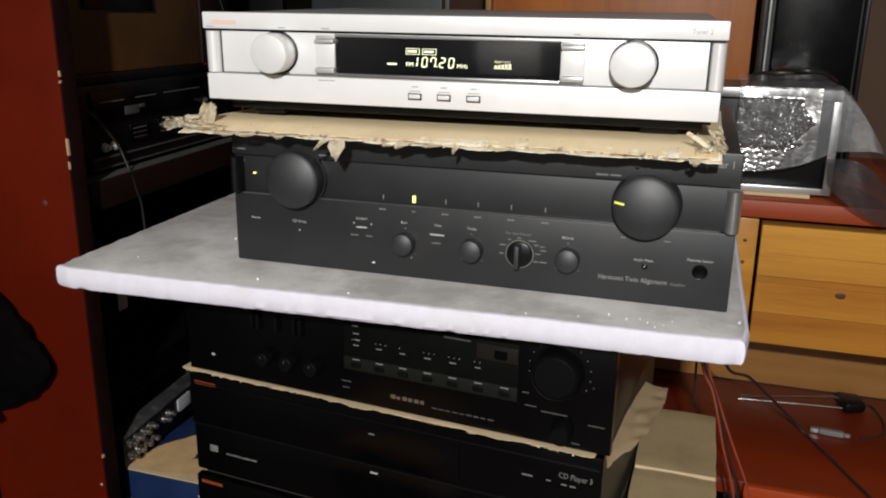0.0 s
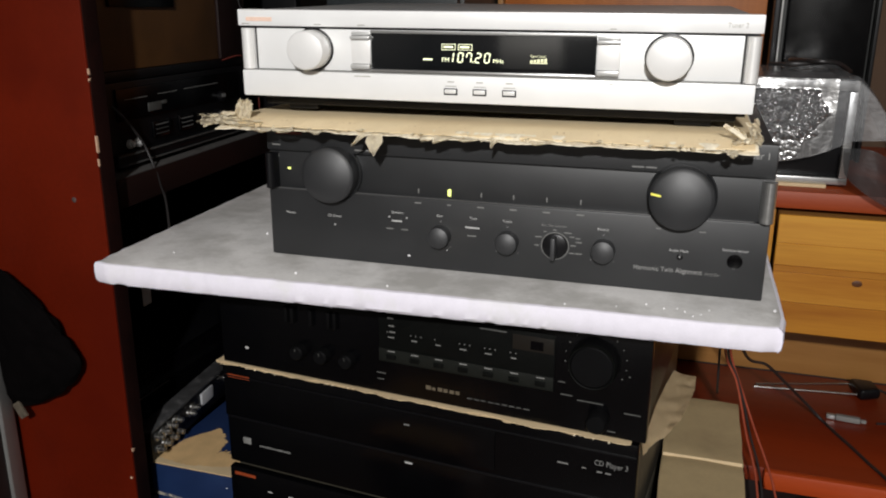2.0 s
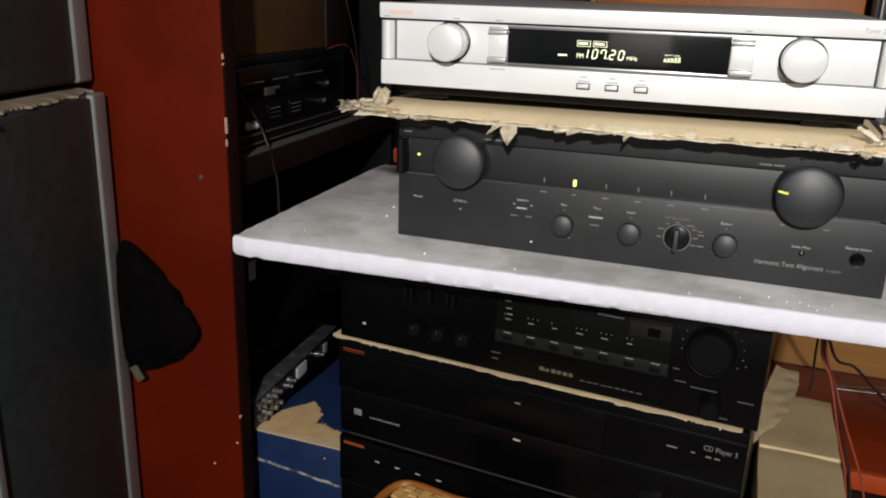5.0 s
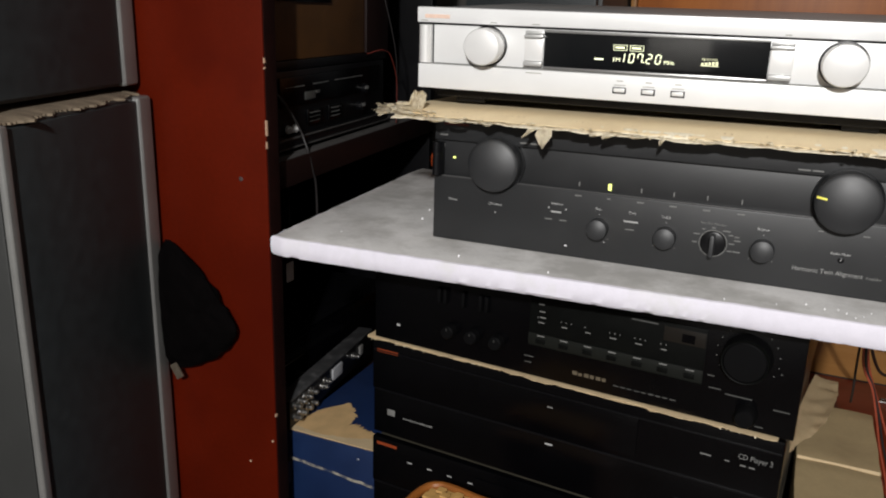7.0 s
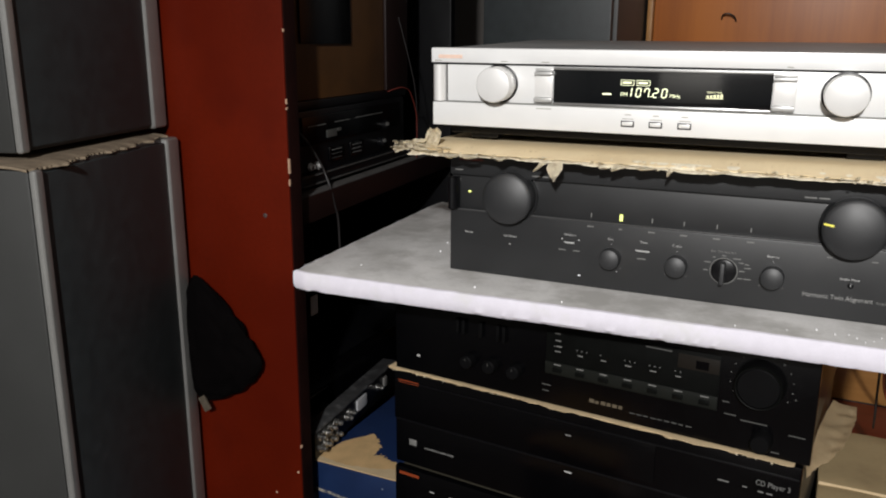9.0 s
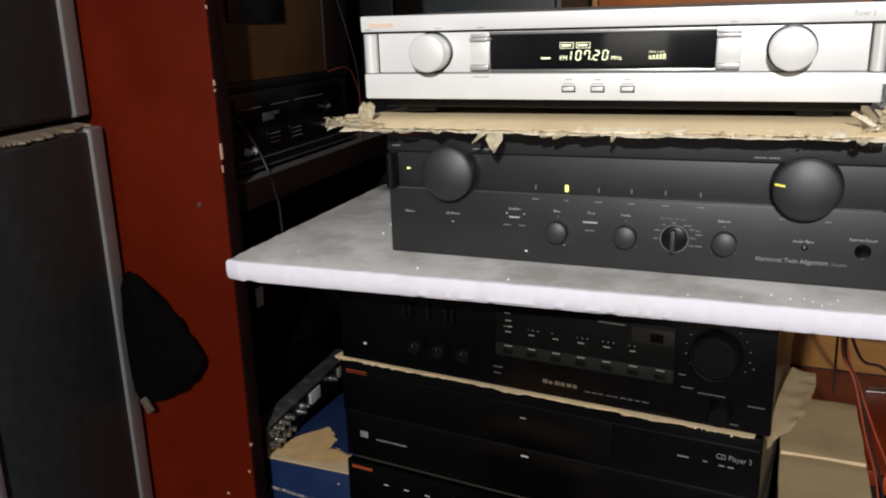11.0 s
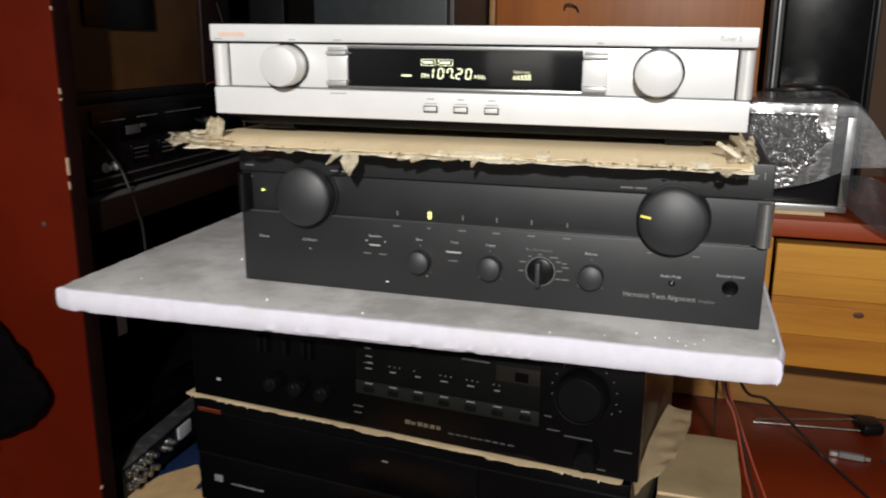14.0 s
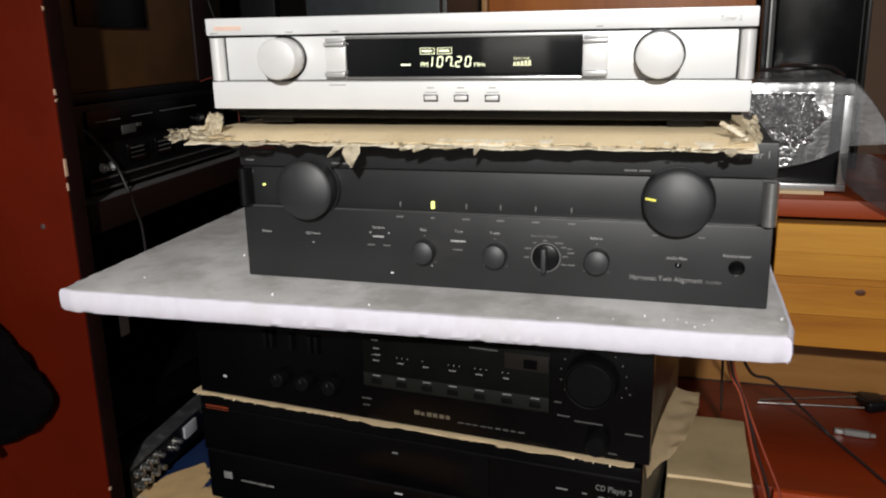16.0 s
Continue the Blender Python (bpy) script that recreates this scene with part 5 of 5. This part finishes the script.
def plain_plinth():
    # unseen plinth added to carry the stack, shaped like one more black unit
    a = thing("stack_plinth", "plain black plinth added under the disc players", "hi-fi unit", pose(-0.078, 0.0165, 0.5005, 0, 0, SLANT))
    part("case", box(0.004, 0.431, 0.010, 0.30, 0.006, 0.1285, 0.002), SHINY, a)
    part("front_panel", box(0, 0.435, 0.0, 0.0095, 0.004, 0.128, 0.002), GLOSS, a)
    for x in (0.02, 0.38):
        part("foot", box(x, x + 0.025, 0.03, 0.25, 0.0, 0.0058, 0.002), SHINY, a)


plain_plinth()


# ---------------------------------------------------------------- low bench, boxes and basket
def bench():
    b = thing("low_bench", "low dark wooden bench under the hi-fi stack", "bench")
    part("bench_top", box(-0.245, 0.47, -0.24, 0.45, 0.472, 0.5, 0.004), BENCH, b)
    for x in (-0.235, 0.42):
        for y in (-0.22, 0.39):
            part("leg", box(x, x + 0.04, y, y + 0.04, 0, 0.4715, 0.003), BENCH, b)


bench()


def blue_box():
    b = thing("blue_box", "blue printed cardboard box with a torn brown top edge", "box")
    part("carton", box(-0.281, -0.100, 0.134, 0.43, 0.5005, 0.646, 0.003), BLUE, b)
    rnd = random.Random(5)
    edge = [(-0.101, 0.168), (-0.150, 0.170), (-0.172, 0.177), (-0.199, 0.186), (-0.206, 0.178), (-0.209, 0.208), (-0.224, 0.224), (-0.240, 0.239), (-0.247, 0.228), (-0.258, 0.215), (-0.270, 0.196), (-0.2768, 0.150)]
    pts = [(-0.2768, 0.1332), (-0.101, 0.1332)]
    for (x0, y0), (x1, y1) in zip(edge, edge[1:]):
        for k in range(9):
            torn = rnd.uniform(-0.0022, 0.0022) if x0 > -0.235 else rnd.uniform(-0.0008, 0.0008)
            spike = 0.006 * rnd.random() if k % 3 == 1 and x0 > -0.245 else 0.0
            pts.append((x0 + (x1 - x0) * k / 9 + torn, y0 + (y1 - y0) * k / 9 + torn * 0.6 + spike))
    part("torn_patch", plate(pts, 0.6462, 0.6472), RAW_CARD, b, "torn brown patch showing bare card")
    strip = [(-0.2765, 0.1330), (-0.101, 0.1330)]
    for k in range(81):
        q = k / 80
        strip.append((-0.101 - 0.1755 * q, 0.160 + 0.006 * math.sin(q * 7.0) + 0.004 * ragged(q * 0.4, 6) - 0.020 * q))
    part("torn_strip", plate(strip, 0.6474, 0.6480), KRAFT, b, "pale brown torn strip along the edge")
    bm = box(-0.276, -0.101, 0.1325, 0.1345, 0.598, 0.6015, 0.0006)
    bmesh.ops.subdivide_edges(bm, edges=bm.edges[:], cuts=14, use_grid_fill=True)
    for v in bm.verts:
        v.co.z += 0.0018 * noise.noise(v.co * 90) + 0.0025 - 0.09 * (v.co.x + 0.277)
    part("torn_crease", bm, SCUFF, b, "pale scuffed crease across the front")
    part("fleck", box(-0.165, -0.1635, 0.1332, 0.135, 0.6275, 0.6288), CRUMB, b)


blue_box()


def jack_panel():
    """A narrow unit on the blue box with a row of chrome sockets along its side."""
    b = thing("connector_unit", "grey-edged audio unit with chrome sockets on the blue box", "audio unit", pose(-0.270, 0.131, 0, 0, 0, 5.5) @ pose(0.256, -0.136, 0))
    part("body", box(-0.279, -0.258, 0.136, 0.42, 0.6478, 0.690, 0.002), SHINY, b)
    part("top_plate", box(-0.280, -0.255, 0.135, 0.421, 0.6905, 0.694, 0.0008), mat("scuffed_dark_metal", (0.07, 0.07, 0.072), 0.4, 0.3, 0.4, 60, 0.0001, 400, stain=(0.16, 0.16, 0.16), stain_scale=60), b, "scratched grey top plate")
    nickel = mat("nickel_plate", (0.48, 0.47, 0.45), 0.24, 0.95, 0.3, 120)
    jack = mesh_of(lathe([(0, 0.005), (0.0020, 0.005), (0.0026, 0.012), (0.0036, 0.012), (0.0041, 0.010), (0.0041, 0.004), (0.0058, 0.0035), (0.0062, 0.0)], 20), nickel, True)
    for k in range(4):
        for z in (0.662, 0.680):
            at(part("socket", jack, nickel, b, "chrome phono socket"), -0.2578, 0.148 + 0.0165 * k, z, 0, 0, 90)
    for y, z, m_ in ((0.232, 0.672, nickel), (0.243, 0.676, nickel), (0.345, 0.675, nickel)):
        at(part("socket", jack, m_, b), -0.2578, y, z, 0, 0, 90)
    part("slide_plate", box(-0.2582, -0.255, 0.268, 0.302, 0.664, 0.683, 0.001), WHITE, b, "pale rectangular plate")
    part("slide_plate", box(-0.2582, -0.255, 0.37, 0.382, 0.664, 0.681, 0.001), GREY_PLASTIC, b)


jack_panel()


def kraft_box():
    b = thing("brown_box", "plain brown cardboard box with folded flaps beside the stack", "box")
    part("carton", box(0.372, 0.452, -0.10, 0.30, 0.5005, 0.762, 0.003), BOX_CARD, b)
    for y0, y1, z, tilt in ((-0.10, 0.0155, 0.772, 1.5), (0.0175, 0.1385, 0.772, -1.5), (0.1405, 0.290, 0.770, -1.0)):
        bm = box(-0.041, 0.041, (y0 - y1) / 2, (y1 - y0) / 2, -0.0018, 0.0018, 0.0008)
        bmesh.ops.subdivide_edges(bm, edges=bm.edges[:], cuts=5, use_grid_fill=True)
        for v in bm.verts:
            v.co.z += 0.0015 * noise.noise(v.co * 25 + Vector((y0 * 9, 0, 0)))
            v.co.x += 0.0012 * noise.noise(v.co * 60 + Vector((y0 * 9, 0, 3)))
        f = part("flap", bm, BOX_CARD, b, "brown folded card flap")
        f.matrix_basis = pose(0.413, (y0 + y1) / 2, z, tilt, 0, 0)
    for y in (0.0165, 0.1395):
        part("crease", box(0.373, 0.453, y - 0.0006, y + 0.0006, 0.7705, 0.7752, 0.0004), KRAFT, b, "pale worn crease")
    return b


kraft_box()


def basket():
    """Woven cane basket with a rounded lid."""
    c = thing("cane_basket", "woven pale cane basket with an orange-brown rim", "basket", pose(0.092, -0.125, 0.5005, 0, 0, -4) @ Matrix.Diagonal((0.80, 1, 0.985, 1)))
    part("body", box(-0.075, 0.085, -0.05, 0.05, 0.0, 0.262, 0.012, seg=3), CANE_DARK, c)
    bm = bmesh.new()
    for i in range(13):
        for j in range(9):
            u, v = -0.066 + 0.0118 * i, -0.044 + 0.011 * j
            over = 0.002 if (i + j) % 2 else 0.0
            edge = max(abs(u - 0.005) / 0.078, abs(v) / 0.055)
            zz = 0.272 - 0.012 * edge ** 3 + over
            box(u - 0.0056, u + 0.0056, v - 0.0046, v + 0.0046, zz - 0.0015, zz + 0.0015, 0.0008, bm, 1)
    part("weave", bm, CANE, c, "pale woven cane strips")
    part("rim", tube([(-0.078, -0.052, 0.262), (-0.078, 0.05, 0.262), (0.0, 0.053, 0.264), (0.088, 0.05, 0.262), (0.088, -0.052, 0.262), (0.0, -0.054, 0.264), (-0.078, -0.052, 0.262)], 0.005), CANE_DARK, c, "orange-brown bound rim")


basket()


# ---------------------------------------------------------------- on the red pull-out shelf
def antenna():
    c = thing("rod_antenna", "telescopic chrome antenna with black base on the red shelf", "antenna")
    for a, b, r in (((0.507, 0.631, 0.6485), (0.650, 0.666, 0.654), 0.0016), ((0.504, 0.622, 0.6475), (0.650, 0.630, 0.652), 0.0019)):
        a, b = Vector(a), Vector(b)
        way = (b - a).normalized()
        part("rod", tube([a.lerp(b, k / 4) for k in range(5)], r, 12), CHROME, c, "chrome telescopic rod")
        part("rod_tip", tube([a - way * 0.005, a], r * 1.5, 12), CHROME, c)
        part("rod_sleeve", tube([b - way * 0.022, b - way * 0.012], r * 1.4, 12), CHROME, c)
    bm = box(-0.017, 0.017, -0.024, 0.024, 0.0, 0.018, 0.007, seg=3)
    for v in bm.verts:
        v.co.y *= 1 - 0.25 * (v.co.x > 0.005)
    at(part("base", bm, SHINY, c, "chunky black plastic base"), 0.664, 0.648, 0.6453, 0, 0, 12)
    part("lead", tube([(0.678, 0.655, 0.655), (0.694, 0.648, 0.652), (0.704, 0.615, 0.6475), (0.700, 0.575, 0.6472), (0.685, 0.553, 0.6472), (0.664, 0.545, 0.6475)], 0.0016), CABLE, c, "thin black looping lead")


antenna()


def plug():
    c = thing("grey_plug", "pale grey cable plug lying on the red shelf", "plug")
    turn = pose(0.6225, 0.5435, 0.6453, 0, 0, -6) @ Matrix.Diagonal((0.88, 0.88, 0.88, 1))
    shell = part("shell", box(-0.016, 0.022, -0.0055, 0.0055, 0.0004, 0.0100, 0.003, seg=3), GREY_PLASTIC, c)
    tip = part("tip", box(-0.0295, -0.0163, -0.0045, 0.0045, 0.0012, 0.0088, 0.001), ALU, c, "metal plug tip")
    boot = part("boot", box(0.0222, 0.031, -0.0032, 0.0032, 0.0018, 0.0080, 0.002), GREY_PLASTIC, c)
    for ob in (shell, tip, boot):
        ob.matrix_basis = turn


plug()
single("black_cable", tube([(0.425, 0.30, 0.976), (0.440, 0.36, 0.86), (0.470, 0.45, 0.767), (0.499, 0.475, 0.748), (0.531, 0.500, 0.712), (0.562, 0.527, 0.675), (0.5885, 0.533, 0.6478), (0.602, 0.498, 0.6478), (0.617, 0.463, 0.6478), (0.634, 0.420, 0.6478), (0.650, 0.380, 0.6480), (0.662, 0.350, 0.636), (0.670, 0.343, 0.55)], 0.0021), CABLE, "black cable running from under the board across the shelf", "cable")
WIRES = (
    (WIRE_RED, ((0.424, 0.27, 0.974), (0.428, 0.27, 0.90), (0.432, 0.27, 0.842), (0.446, 0.27, 0.812), (0.456, 0.27, 0.777), (0.465, 0.27, 0.741), (0.482, 0.27, 0.683), (0.492, 0.27, 0.60), (0.495, 0.27, 0.42))),
    (CABLE, ((0.428, 0.274, 0.974), (0.431, 0.274, 0.90), (0.435, 0.274, 0.842), (0.4475, 0.274, 0.812), (0.459, 0.275, 0.777), (0.469, 0.275, 0.741), (0.487, 0.275, 0.683), (0.498, 0.275, 0.60), (0.502, 0.275, 0.42))),
    (WIRE_RED, ((0.431, 0.278, 0.974), (0.434, 0.278, 0.90), (0.4375, 0.278, 0.843), (0.4565, 0.278, 0.791), (0.4725, 0.278, 0.750), (0.5035, 0.278, 0.672), (0.515, 0.278, 0.60), (0.518, 0.278, 0.42))),
    (CABLE, ((0.424, 0.268, 0.974), (0.425, 0.268, 0.90), (0.4255, 0.268, 0.839), (0.4265, 0.268, 0.809), (0.428, 0.285, 0.785), (0.430, 0.31, 0.775))),
)
for m_, pts in WIRES:
    single("speaker_wire", tube(pts, 0.0014), m_, "thin red and black speaker wire hanging beside the box", "cable", group="hanging speaker wires")


def crumpled_film():
    bm = bmesh.new()
    bmesh.ops.create_icosphere(bm, subdivisions=5, radius=1)
    for v in bm.verts:
        q = v.co.copy()
        k = 1 + 0.4 * noise.noise(q * 2) + 0.3 * noise.noise(q * 6 + Vector((2, 0, 0)))
        v.co = Vector((0.052 * q.x * k, 0.025 * q.y * k, 0.012 * q.z * k))
    single("plastic_film", bm, BUBBLE, "crumpled clear plastic film at the shelf edge", "plastic film", pose(0.640, 0.336, 0.618) @ Matrix.Diagonal((0.8, 0.8, 0.8, 1)), smooth=False)


crumpled_film()
